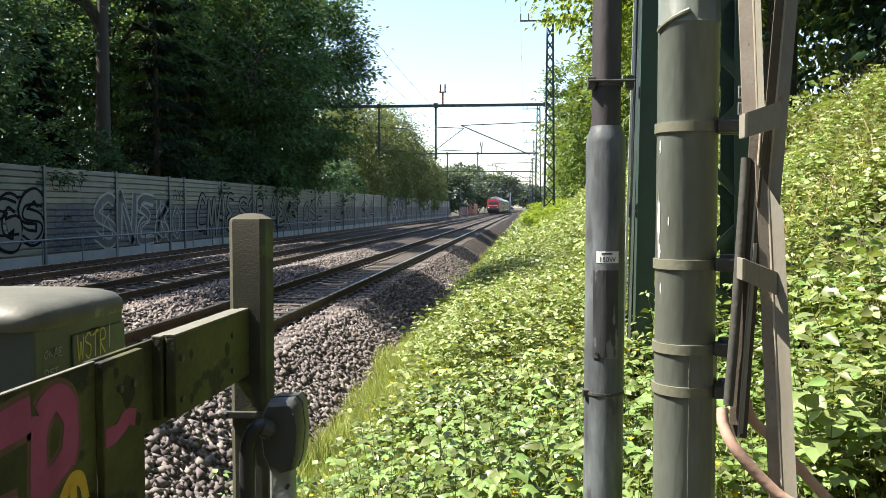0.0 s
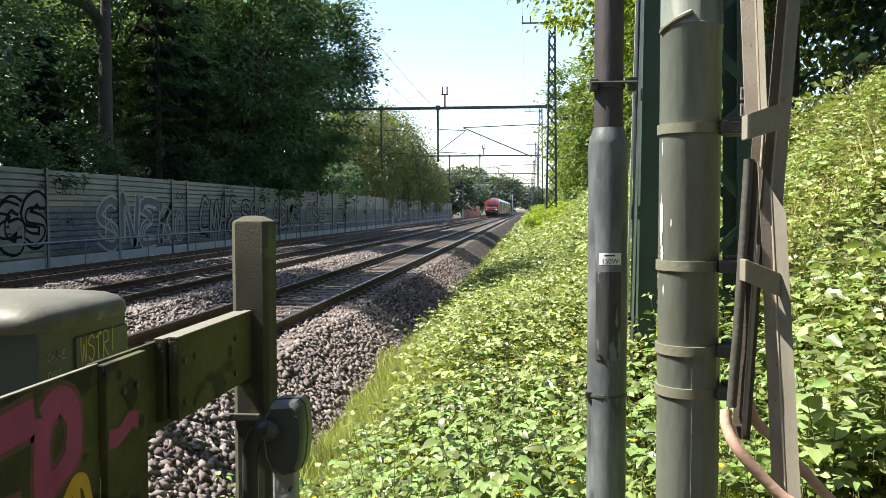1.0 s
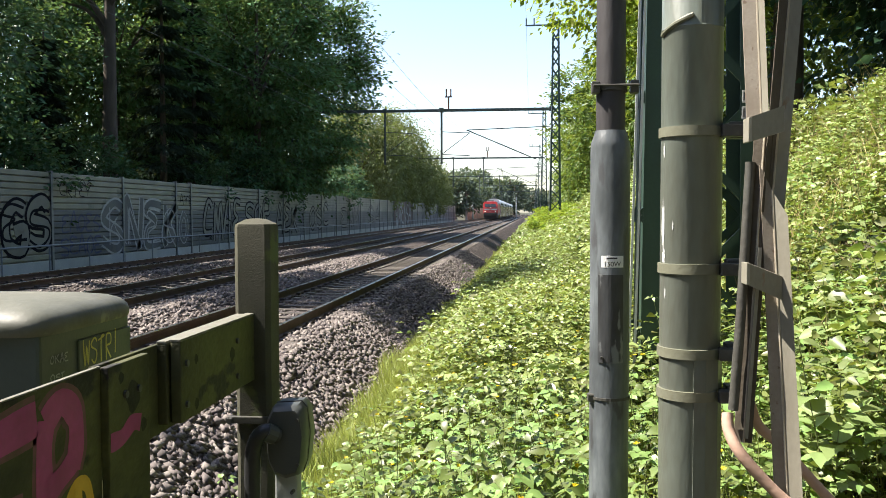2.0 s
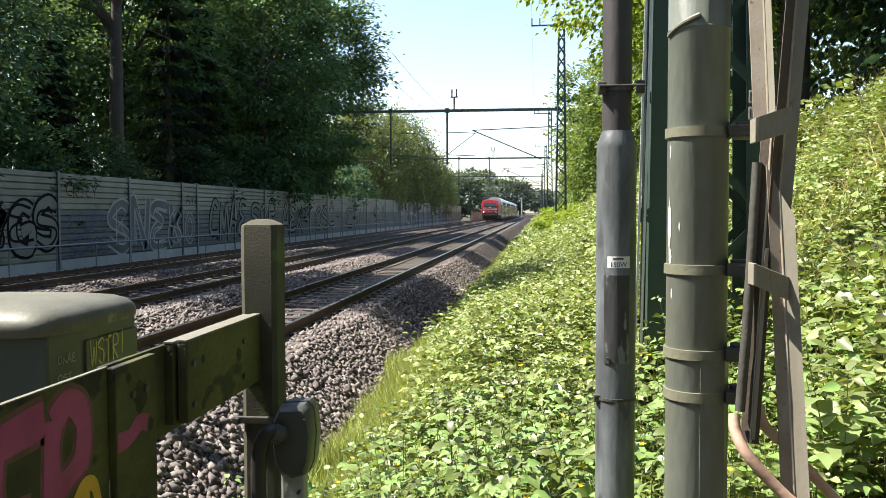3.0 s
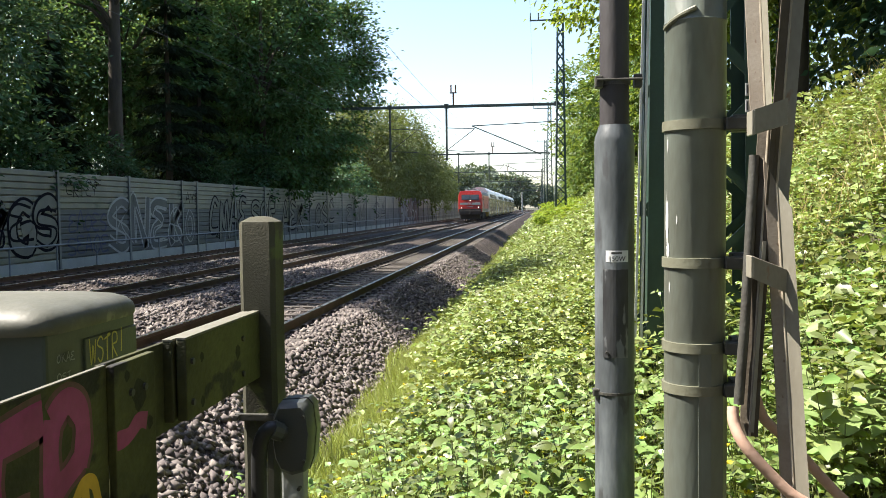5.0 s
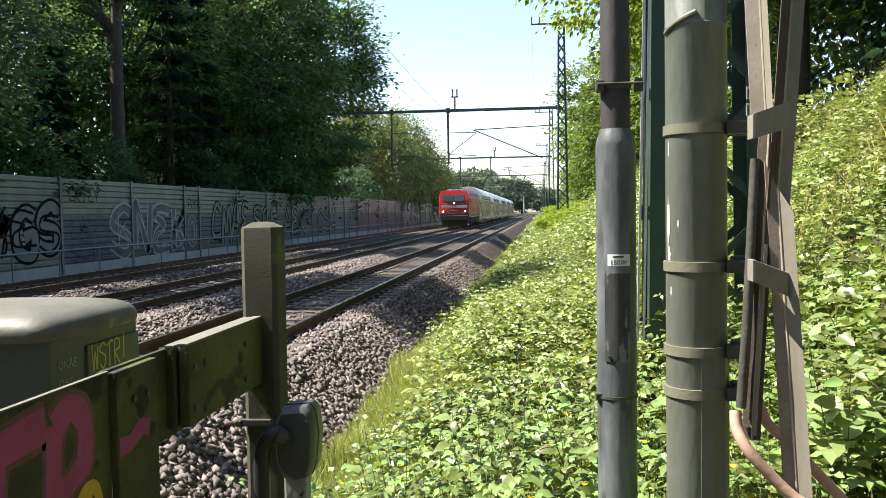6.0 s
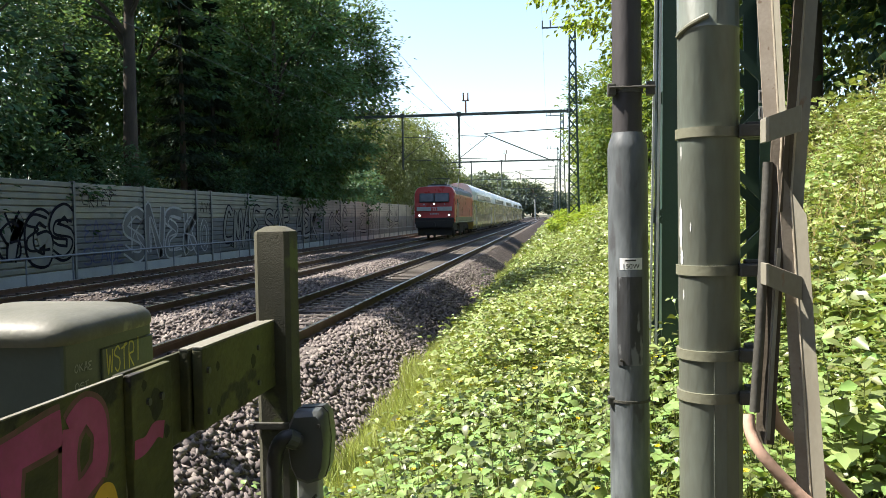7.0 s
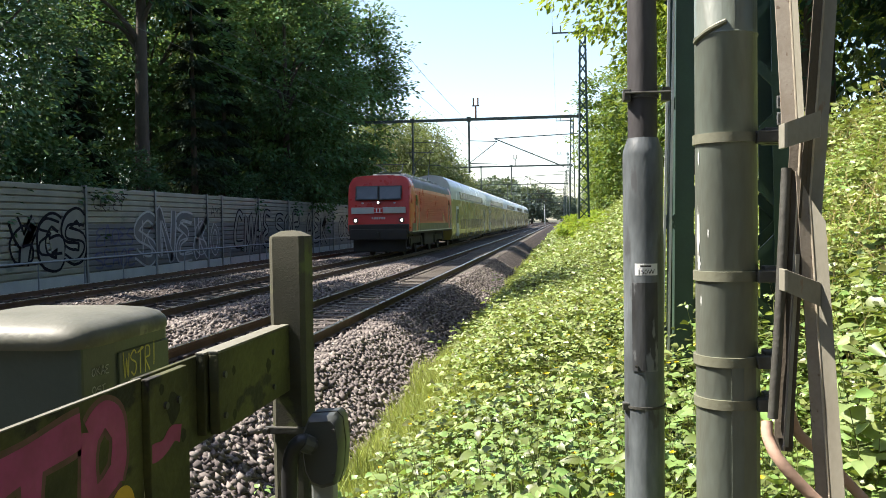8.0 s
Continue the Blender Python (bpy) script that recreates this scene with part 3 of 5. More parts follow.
    "!": [(0.6, 1.0), (0.45, 0.3), (0.47, 0.05)],
}


def stroke(bm, pts, width, place, lift):
    """A painted ribbon along 2D pts; place maps (u, v, lift) to a 3D point."""
    pts = [Vector((a, b, 0)) for a, b in pts]
    path = smooth_path(pts, 5)
    prev = None
    for i, p in enumerate(path):
        d = (path[min(i + 1, len(path) - 1)] - path[max(i - 1, 0)]).normalized()
        n = Vector((-d.y, d.x, 0)) * width * (0.5 + 0.035 * math.sin(i * 0.9))
        a, b = p + n, p - n
        cur = (bm.verts.new(place(a.x, a.y, lift)), bm.verts.new(place(b.x, b.y, lift)))
        if prev:
            bm.faces.new((prev[0], prev[1], cur[1], cur[0]))
        prev = cur


def lettering(bm, text, u0, v0, w, h, width, place, lift0, seed=1, wobble=0.06, gap=0.08):
    rnd = random.Random(seed)
    cw = w / len(text)
    for i, ch in enumerate(text):
        if ch == " ":
            continue
        jit = rnd.uniform(-0.08, 0.08) * h
        pts = [(u0 + cw * (i + gap / 2 + (1 - gap) * (x + rnd.uniform(-wobble, wobble))), v0 + jit + h * (y + rnd.uniform(-wobble, wobble)))
               for x, y in GLYPHS[ch]]
        stroke(bm, pts, width, place, lift0 + 0.0012 * i)


def make_graffiti():
    def place(u, v, lift):
        return Vector((WALL_X + 0.006 + lift, u, v))

    def piece(items, mat, label):
        bm = bmesh.new()
        for text, u, v, w, h, sw, lift, seed in items:
            lettering(bm, text, u, v, w, h, sw, place, lift, seed)
        ob = new("graffiti", mesh_of("graffiti", bm, mat))
        tagged(ob, label, "graffiti", "graffiti on the noise barrier", "structure")

    big = [("YGS", 22.9, 0.45, 3.9, 1.45, 3), ("WCO", 16.5, 0.45, 5.0, 1.5, 4)]
    piece([(t, u, v, w, h, 0.56, 0.0, k) for t, u, v, w, h, k in big], M_paint_black, "thick black outline of large graffiti letters")
    piece([(t, u, v, w, h, 0.36, 0.008, k) for t, u, v, w, h, k in big], M_paint_fill, "dull fill of large graffiti letters")
    piece([("GES", 22.7, 0.6, 4.2, 1.2, 0.09, 0.016, 31), ("AO", 17.0, 0.6, 4.2, 1.2, 0.08, 0.016, 32)], M_paint_black, "black inner lines of large graffiti letters")
    row = [("CMAE", 40.0, 0.35, 5.6, 1.75, 0.40, 5), ("SOR", 46.2, 0.5, 4.6, 1.6, 0.38, 6), ("AEK", 52.0, 0.4, 5.0, 1.6, 0.40, 7),
           ("OSC", 60.0, 0.5, 6.0, 1.6, 0.38, 8), ("ENM", 70.0, 0.4, 8.0, 1.6, 0.32, 9), ("SA", 82.0, 0.5, 7.0, 1.6, 0.3, 10)]
    piece([(t, u, v, w, h, q, 0.0, k) for t, u, v, w, h, q, k in row], M_paint_black, "row of black outlined spray letters on the barrier")
    piece([(t, u, v, w, h, q * 0.55, 0.008, k) for t, u, v, w, h, q, k in row], M_paint_fill, "dull fill of the outlined spray letters")
    pale = [("SNEK", 30.2, 0.2, 7.0, 1.8, 0.46, 11), ("O", 37.3, 0.3, 0.9, 1.3, 0.3, 12)]
    piece([(t, u, v, w, h, q, 0.0, k) for t, u, v, w, h, q, k in pale], M_paint_white, "pale outline of a spiky graffiti word")
    piece([(t, u, v, w, h, q * 0.62, 0.007, k) for t, u, v, w, h, q, k in pale], M_panel_low, "grey fill of a spiky graffiti word")
    piece([("KNES", 30.6, 0.35, 6.4, 1.4, 0.06, 0.014, 33)], M_paint_white, "thin pale lines across the graffiti word")
    piece([("EAOES", 27.5, 0.95, 2.6, 0.6, 0.07, 0.0, 13), ("SEAOE", 27.4, 0.15, 2.8, 0.6, 0.07, 0.0, 14)], M_paint_blue, "small dark blue tags on the barrier")
    piece([("CRIEY", 27.4, 2.15, 2.1, 0.45, 0.035, 0.0, 15), ("AE", 28.6, 2.62, 1.2, 0.16, 0.025, 0.0, 16), ("AYE", 37.3, 2.0, 1.5, 0.4, 0.04, 0.0, 17)],
          M_paint_black, "thin black tags on the barrier")
    piece([("WMENSA", 99, 0.2, 13.0, 2.4, 0.22, 0.02, 18)], M_paint_white, "pale spray paint over dark panels")


make_ground()
make_ballast()
make_tracks()
make_wall()
make_graffiti()


# ---- overhead line gantries ----
def gantry():
    g = thing("line_gantry", pose(0, 60, 0), "dark green steel portal gantry over the tracks", "gantry", "portal gantries")
    H = 8.8
    bm = bmesh.new()
    beam(bm, (-17.2, 0, H), (1.65, 0, H), 0.18, 0.19)
    bmain = part("cross_beam", bm, M_gantry, g, "dark steel cross beam")
    for x in (-16.6, -10.4, -6.35, 1.35):
        bm = bmesh.new()
        box(bm, (x, 0, H + 0.02), (0.3, 0.3, 0.32), bevel=0.02)
        part("beam_joint", bm, M_gantry, bmain)
    for x in (-10.4, -6.35):
        bm = bmesh.new()
        tube(bm, (x, 0, H), (x, 0, 5.0), 0.075, seg=8)
        d = part("drop_post", bm, M_gantry, g, "hanging post under the beam")
        bm = bmesh.new()
        for z, s in ((7.3, 1), (5.7, 1)):
            beam(bm, (x, 0, z), (x + 2.0, 0, z - 0.1), 0.05, 0.05)
        beam(bm, (x, 0, 5.7), (x + 2.0, 0, 7.2), 0.045, 0.045)
        part("steady_arm", bm, M_gantry, d)
    bm = bmesh.new()
    for dx in (-0.16, 0.16):
        tube(bm, (-5.85 + dx, 0, H + 0.95), (-5.85 + dx, 0, H + 1.5), 0.05, seg=8)
    beam(bm, (-6.1, 0, H + 0.95), (-5.6, 0, H + 0.95), 0.08, 0.08)
    tube(bm, (-5.85, 0, H), (-5.85, 0, H + 0.95), 0.06, seg=8)
    part("insulator_fork", bm, M_insulator, g, "pair of insulators on a stub post")
    # pull-off arm from the near mast towards the near track
    bm = bmesh.new()
    beam(bm, (1.3, 0.5, 7.65), (-4.6, 0.5, 7.45), 0.05, 0.06)
    beam(bm, (-4.6, 0.5, 7.45), (0.3, 0.5, 5.35), 0.07, 0.07)
    part("pull_off_arm", bm, M_gantry, g, "triangular bracket arm over the near track")
    # lattice masts
    for cx, top in ((1.65, 15.0), (-17.0, 9.4)):
        bw, tw, dy = 0.43, 0.24, 0.24
        for sx in (-1, 1):
            for sy in (-1, 1):
                bm = bmesh.new()
                a, b = Vector((cx + sx * bw, sy * dy, -0.7)), Vector((cx + sx * tw, sy * dy * 0.7, top))
                angle_iron(bm, a, b, 0.13, 0.014, up=(0, -sy, 0), flip=-sx * sy)
                part("mast_leg", bm, M_green_steel, g, "dark green angle steel leg")
        for k in range(2):
            bm = bmesh.new()
            beam(bm, (cx - bw - 0.05 - 0.045 * k, -dy - 0.03, -0.4), (cx - tw - 0.03 - 0.02 * k, -dy * 0.7 - 0.03, top * 0.6), 0.016, 0.02, up=(0, 1, 0))
            part("earth_strip", bm, M_lightgrey, g, "pale steel earthing strip")
        n = 18 if top > 12 else 11
        zs = [-0.1 + (top + 0.1) * k / n for k in range(n + 1)]
        for sy in (-1, 1):
            for k in range(n):
                w0, w1 = bw + (tw - bw) * zs[k] / top, bw + (tw - bw) * zs[k + 1] / top
                bm = bmesh.new()
                s = 1 if k % 2 else -1
                beam(bm, (cx - s * w0, sy * dy * 0.85, zs[k]), (cx + s * w1, sy * dy * 0.85, zs[k + 1]), 0.012, 0.055, up=(0, 0.0, 1))
                beam(bm, (cx + s * w0, sy * (dy * 0.85 + 0.014), zs[k]), (cx - s * w1, sy * (dy * 0.85 + 0.014), zs[k + 1]), 0.012, 0.07, up=(0, 0.0, 1))
                part("lattice_bar", bm, M_green_steel, g)
    bm = bmesh.new()
    beam(bm, (1.65, 0, 14.6), (-0.45, 0, 14.6), 0.08, 0.1)
    for x in (-0.4, 0.15):
        tube(bm, (x, 0, 14.6), (x, 0, 15.1), 0.045, seg=8)
    part("feeder_arm", bm, M_gantry, g, "cross arm with insulators at the mast top")
    return g


G = gantry()
copy_thing(G, pose(-0.45, 6.4, 0))
for yy in (113.0, 170.0, 232.0, 295.0, 360.0):
    copy_thing(G, pose(0, yy, 0))


def make_wires():
    supports = [-50, 6.4, 60, 113, 170, 232, 295, 360]
    def line(name, label, f, r):
        bm = bmesh.new()
        pts = [Vector(f(a + (b - a) * k / 8, 4 * (k / 8) * (1 - k / 8))) for a, b in zip(supports, supports[1:]) for k in range(8)]
        pipe(bm, pts, r, seg=5)
        tagged(new(name, mesh_of(name, bm, M_wire)), label, "wire", "overhead wires")
    for c in TRACKS[:2]:
        line("contact_wire", "thin overhead contact wire above the track", lambda y, s, c=c: (c, y, 5.55), 0.006)
        line("catenary_wire", "sagging carrier wire above the contact wire", lambda y, s, c=c: (c, y, 7.2 - 0.9 * s), 0.006)
    line("feeder_wire", "thin feeder wire between the mast tops", lambda y, s: (-0.4, y, 15.1 - 1.0 * s), 0.006)


make_wires()


# ---- train ----
def section(hw, z0, z1, zroof, n=7):
    """Half of a vehicle cross-section, from the floor up to the roof's middle, mirrored."""
    right = [(hw - 0.06, z0), (hw, z0 + 0.12), (hw, z1)]
    for u, v in ((0.992, 0.33), (0.955, 0.60), (0.87, 0.84), (0.74, 0.945), (0.4, 0.99), (0.0, 1.0)):
        right.append((hw * u, z1 + (zroof - z1) * v))
    return right + [(-x, z) for x, z in right[-2::-1]]


def wheelset(parent, y, r, wheels):
    for x in (-0.75, 0.75):
        bm = bmesh.new()
        tube(bm, (-0.06, 0, 0), (0.06, 0, 0), r, seg=20)
        tube(bm, (-0.10, 0, 0), (0.10, 0, 0), r * 0.3, seg=12)
        for k in range(4):
            a = k * math.pi / 2
            box(bm, (0.065 * (1 if x > 0 else -1), math.cos(a) * r * 0.6, math.sin(a) * r * 0.6), (0.02, 0.1, 0.1))
        w = part("wheel", bm, M_underframe, parent, "grimy steel wheel")
        w.location = (x, y, r)
        wheels.append((w, x, y, r))


def locomotive():
    t = thing("locomotive", pose(TRACKS[1], 38.6, 0), "red electric locomotive with grey band and lit headlamps", "locomotive")
    wheels = []
    sec = section(1.48, 1.15, 2.95, 3.80)
    L = 15.4
    def ring(y, sc, rake):
        return [Vector((x * sc, y + rake * max(0.0, z - 2.35) , z if z < 2 else z - (1 - sc) * 0.5)) for x, z in sec]
    bm = bmesh.new()
    loft(bm, [ring(0.0, 0.97, 0.22), ring(0.05, 0.988, 0.22), ring(0.16, 1.0, 0.2), ring(0.5, 1.0, 0.1), ring(1.2, 1.0, 0.0), ring(L - 1.2, 1.0, 0.0),
              ring(L - 0.3, 0.99, -0.1), ring(L, 0.92, -0.22)])
    body = part("body", bm, M_red, t, "glossy red car body", smooth=True)
    # dark roof skin from behind the cab, with sloping pale hatches
    bm = bmesh.new()
    top = [(x * 1.004, z + 0.006) for x, z in sec if z > 3.1]
    loft(bm, [[Vector((x, y, z)) for x, z in top] for y in (1.25, L - 1.25)])
    part("roof_skin", bm, M_roof_dark, t, "dark grey roof", smooth=True)
    bm = bmesh.new()
    for s in (-1, 1):
        box(bm, (s * 1.484, L / 2, 1.36), (0.012, L - 1.2, 0.36))
    part("lower_side_band", bm, M_sideband, t, "greyish lower side band")
    # front: two windscreens, grey band, lamps, emblem, skirt
    tilt = Matrix.Rotation(-math.atan(0.22), 4, "X")
    for s in (-1, 1):
        bm = bmesh.new()
        box(bm, (s * 0.545, 0.075, 2.96), (1.08, 0.06, 0.68), tilt, bevel=0.02)
        fr = part("window_frame", bm, M_rubber, t, "black rubber window surround")
        bm = bmesh.new()
        box(bm, (s * 0.545, 0.055, 2.96), (0.98, 0.05, 0.58), tilt, bevel=0.015)
        part("windscreen", bm, M_cabglass, fr, "dark reflecting windscreen")
        bm = bmesh.new()
        beam(bm, (s * 0.25, -0.005, 2.66), (s * 0.62, 0.085, 3.05), 0.02, 0.02)
        part("wiper", bm, M_rubber, fr)
    bm = bmesh.new()
    box(bm, (0, -0.012, 2.16), (2.55, 0.05, 0.29), bevel=0.01)
    band = part("front_band", bm, M_lightgrey, t, "light grey stripe across the front")
    bm = bmesh.new()
    box(bm, (0, -0.04, 2.16), (0.42, 0.02, 0.31))
    box(bm, (0, -0.052, 2.16), (0.36, 0.01, 0.25))
    em = part("emblem", bm, M_red, band, "small square emblem with a pale rim")
    bm = bmesh.new()
    for x in (-0.075, 0.075):
        box(bm, (x, -0.062, 2.16), (0.05, 0.008, 0.16))
    box(bm, (0, -0.0585, 2.265), (0.36, 0.006, 0.02))
    box(bm, (0, -0.0585, 2.055), (0.36, 0.006, 0.02))
    part("emblem_mark", bm, M_sticker, band)
    bm = bmesh.new()
    for k in range(6):
        box(bm, (-0.28 + 0.11 * k, -0.012, 1.80), (0.07, 0.02, 0.09))
    part("number_bars", bm, M_lightgrey, t)
    for x, z in ((-1.08, 1.70), (1.08, 1.70), (0.0, 2.52)):
        bm = bmesh.new()
        tube(bm, (x, -0.05, z), (x, 0.06, z), 0.125 if z < 2 else 0.09, seg=20)
        hl = part("lamp_housing", bm, M_rubber, t, "round headlamp housing")
        bm = bmesh.new()
        tube(bm, (x, -0.06, z), (x, 0.0, z), 0.062 if z < 2 else 0.045, seg=20)
        part("headlamp", bm, M_lamp, hl, "lit round headlamp")
    for x in (-0.75, 0.75):
        bm = bmesh.new()
        tube(bm, (x, -0.02, 2.50), (x, 0.06, 2.50), 0.045, seg=10)
        part("tail_lamp", bm, M_lightgrey, t)
    bm = bmesh.new()
    box(bm, (0, 0.35, 1.30), (2.86, 0.8, 0.45), bevel=0.05)
    box(bm, (0, 0.20, 0.62), (2.5, 0.12, 0.75), bevel=0.04)
    box(bm, (0, 0.0, 1.05), (2.7, 0.25, 0.5), bevel=0.05)
    part("buffer_beam", bm, M_underframe, t, "black buffer beam and snow plough")
    for x in (-0.88, 0.88):
        bm = bmesh.new()
        tube(bm, (x, -0.55, 1.05), (x, 0.0, 1.05), 0.09, seg=12)
        tube(bm, (x, -0.62, 1.05), (x, -0.55, 1.05), 0.24, 0.22, seg=16)
        part("buffer", bm, M_underframe, t)
    bm = bmesh.new()
    box(bm, (0, -0.12, 1.02), (0.16, 0.4, 0.28), bevel=0.03)
    part("coupling", bm, M_underframe, t)
    # sides: doors, louvre slats, handrails
    for s in (-1, 1):
        for y in (1.75, L - 1.75):
            bm = bmesh.new()
            box(bm, (s * 1.483, y, 2.05), (0.02, 0.72, 1.75), bevel=0.006)
            d = part("cab_door", bm, M_red, t, "red cab door")
            bm = bmesh.new()
            box(bm, (s * 1.495, y, 2.65), (0.01, 0.48, 0.5))
            part("door_window", bm, M_glass, d)
            for dy in (-0.45, 0.45):
                bm = bmesh.new()
                tube(bm, (s * 1.53, y + dy, 1.2), (s * 1.53, y + dy, 2.6), 0.018, seg=6)
                part("grab_rail", bm, M_lightgrey, t)
        for k in range(15):
            bm = bmesh.new()
            z = 1.62 + 0.098 * k
            v = [(1.478, z), (1.510, z + 0.068), (1.478, z + 0.074)]
            loft(bm, [[Vector((s * a, y, b)) for a, b in v] for y in (2.7, L - 2.7)])
            part("louvre_slat", bm, M_red, body)
        bm = bmesh.new()
        box(bm, (s * 1.49, L / 2, 1.17), (0.02, L - 1.0, 0.05))
        part("side_stripe", bm, M_lightgrey, t)
    bm = bmesh.new()
    box(bm, (0, L / 2, 3.82), (1.5, L - 4.5, 0.16), bevel=0.04)
    for k in range(5):
        box(bm, (0, 3.4 + 2.2 * k, 3.88), (1.7, 1.5, 0.2), bevel=0.05)
    part("roof_equipment", bm, M_loco_roof, t, "grey roof hatches")
    for s in (-1, 1):
        for k in range(4):
            bm = bmesh.new()
            box(bm, (s * 1.14, 3.3 + 3.0 * k, 3.36), (0.5, 2.2, 0.03), Matrix.Rotation(s * 0.78, 4, "Y"), bevel=0.01)
            part("roof_hatch", bm, M_loco_roof, t)
    for y, up in ((3.2, 0.45), (L - 3.2, 1.75)):
        bm = bmesh.new()
        for x in (-0.5, 0.5):
            beam(bm, (x, y - 0.6, 4.02), (x * 0.8, y + 0.7, 4.0 + up * 0.5), 0.05, 0.05)
            beam(bm, (x * 0.8, y + 0.7, 4.0 + up * 0.5), (x * 1.3, y - 0.3, 4.0 + up), 0.04, 0.04)
        beam(bm, (-0.85, y - 0.3, 4.0 + up), (0.85, y - 0.3, 4.0 + up), 0.06, 0.05)
        beam(bm, (-0.6, y - 0.6, 4.0), (0.6, y - 0.6, 4.0), 0.08, 0.08)
        part("pantograph", bm, M_gantry, t, "folding current collector arm")
    for yb in (3.7, L - 3.7):
        bm = bmesh.new()
        for x in (-1.02, 1.02):
            box(bm, (x, yb, 0.72), (0.18, 3.9, 0.35), bevel=0.04)
            for dy in (-1.55, 1.55):
                box(bm, (x, yb + dy, 0.62), (0.26, 0.42, 0.42), bevel=0.05)
        box(bm, (0, yb, 0.75), (2.0, 0.6, 0.4))
        part("bogie_frame", bm, M_underframe, t, "dark bogie frame")
        for dy in (-1.65, 1.65):
            wheelset(t, yb + dy, 0.61, wheels)
    bm = bmesh.new()
    box(bm, (0, L / 2, 0.75), (2.3, 3.2, 0.7), bevel=0.06)
    box(bm, (0, L / 2, 1.12), (2.8, L - 0.4, 0.14))
    box(bm, (0, L / 2, 0.80), (1.9, L - 1.6, 0.55))
    part("underframe", bm, M_underframe, t)
    return t, wheels


def coach():
    t = thing("double_deck_coach", pose(TRACKS[1], 56, 0), "lime-yellow double-deck railway coach with pale roof", "railway coach", "coaches of the train")
    L = 26.3
    hw = 1.39
    bm = bmesh.new()
    low = [(hw - 0.12, 0.42), (hw, 0.75), (hw, 3.05), (-hw, 3.05), (-hw, 0.75), (-hw + 0.12, 0.42)]
    loft(bm, [[Vector((x * s, y, z)) for x, z in low] for y, s in ((0.0, 0.97), (0.15, 1), (L - 0.15, 1), (L, 0.97))])
    body = part("body", bm, M_coach, t, "lime-yellow car body")
    bm = bmesh.new()
    up = [(hw - 0.002, 3.054)]
    for u, v in ((0.985, 0.22), (0.95, 0.42), (0.88, 0.62), (0.76, 0.80), (0.55, 0.93), (0.28, 0.985), (0.0, 1.0)):
        up.append((hw * u, 3.054 + 1.56 * v))
    up = up + [(-x, z) for x, z in up[-2::-1]]
    loft(bm, [[Vector((x * s, y, z)) for x, z in up] for y, s in ((0.0, 0.97), (0.15, 1), (L - 0.15, 1), (L, 0.97))])
    part("roof", bm, M_coach_roof, t, "pale curved roof", smooth=True)
    for s in (-1, 1):
        for k in range(11):
            y = 5.2 + 1.6 * k
            bm = bmesh.new()
            box(bm, (s * 1.375, y, 3.42), (0.05, 1.28, 0.5), Matrix.Rotation(s * -0.17, 4, "Y"), bevel=0.01)
            part("upper_window", bm, M_glass, body)
            bm = bmesh.new()
            box(bm, (s * 1.385, y, 1.42), (0.03, 1.2, 0.72), bevel=0.008)
            part("lower_window", bm, M_glass, body)
        for y in (2.9, L - 2.9):
            bm = bmesh.new()
            box(bm, (s * 1.39, y, 1.62), (0.04, 1.35, 2.0), bevel=0.015)
            d = part("door", bm, M_lightgrey, t, "pale sliding double door")
            for dy in (-0.33, 0.33):
                bm = bmesh.new()
                box(bm, (s * 1.413, y + dy, 1.95), (0.01, 0.42, 0.95))
                part("door_window", bm, M_glass, d)
    bm = bmesh.new()
    box(bm, (0, L / 2, 0.36), (2.4, 15.5, 0.3), bevel=0.05)
    part("underframe", bm, M_underframe, t)
    for y in (-0.25, L + 0.25):
        bm = bmesh.new()
        box(bm, (0, y, 2.0), (1.6, 0.5, 2.4), bevel=0.08)
        part("gangway", bm, M_rubber, t, "black gangway bellows")
    for yb in (3.2, L - 3.2):
        bm = bmesh.new()
        for x in (-1.0, 1.0):
            box(bm, (x, yb, 0.5), (0.16, 3.2, 0.28), bevel=0.04)
            for dy in (-1.25, 1.25):
                tube(bm, (x * 0.7, yb + dy, 0.46), (x * 0.82, yb + dy, 0.46), 0.46, seg=16)
        part("bogie", bm, M_underframe, t, "dark bogie with wheels")
    return t


LOCO, LOCO_WHEELS = locomotive()
COACHES = [coach()]
for k in range(1, 5):
    COACHES.append(copy_thing(COACHES[0], pose(TRACKS[1], 56 + 26.8 * k, 0)))


# ---- things by the camera ----
def concrete_post():
    t = thing("concrete_post", pose(-1.08, 3.27, 0), "square mossy concrete fence post with a pyramid top", "post")
    bm = bmesh.new()
    w, c = 0.072, 0.018
    def ring(z, s=1.0):
        pts = []
        for sx, sy in ((1, 1), (-1, 1), (-1, -1), (1, -1)):
            a, b = (w * sx, (w - c) * sy), ((w - c) * sx, w * sy)
            pts += [a, b] if sx * sy > 0 else [b, a]
        return [Vector((x * s, y * s, z)) for x, y in pts]
    loft(bm, [ring(-0.6)] + [ring(z) for z in (-0.2, 0.2, 0.6, 1.0, 1.3, 1.545)] + [ring(1.556, 0.96), ring(1.575, 0.5), ring(1.578, 0.2)])
    for v in bm.verts:
        n = noise.noise(v.co * 9) * 0.004
        v.co.x += n
        v.co.y += n
    part("shaft", bm, M_concrete_post, t, smooth=True)
    bm = bmesh.new()
    box(bm, (0.0, -0.08, 0.79), (0.19, 0.02, 0.028), bevel=0.004)
    for x in (-0.085, 0.085):
        tube(bm, (x, -0.11, 0.79), (x, -0.06, 0.79), 0.012, seg=8)
    part("mounting_clamp", bm, M_clamp, t, "dark iron strap with bolts")
    return t


def barrier():
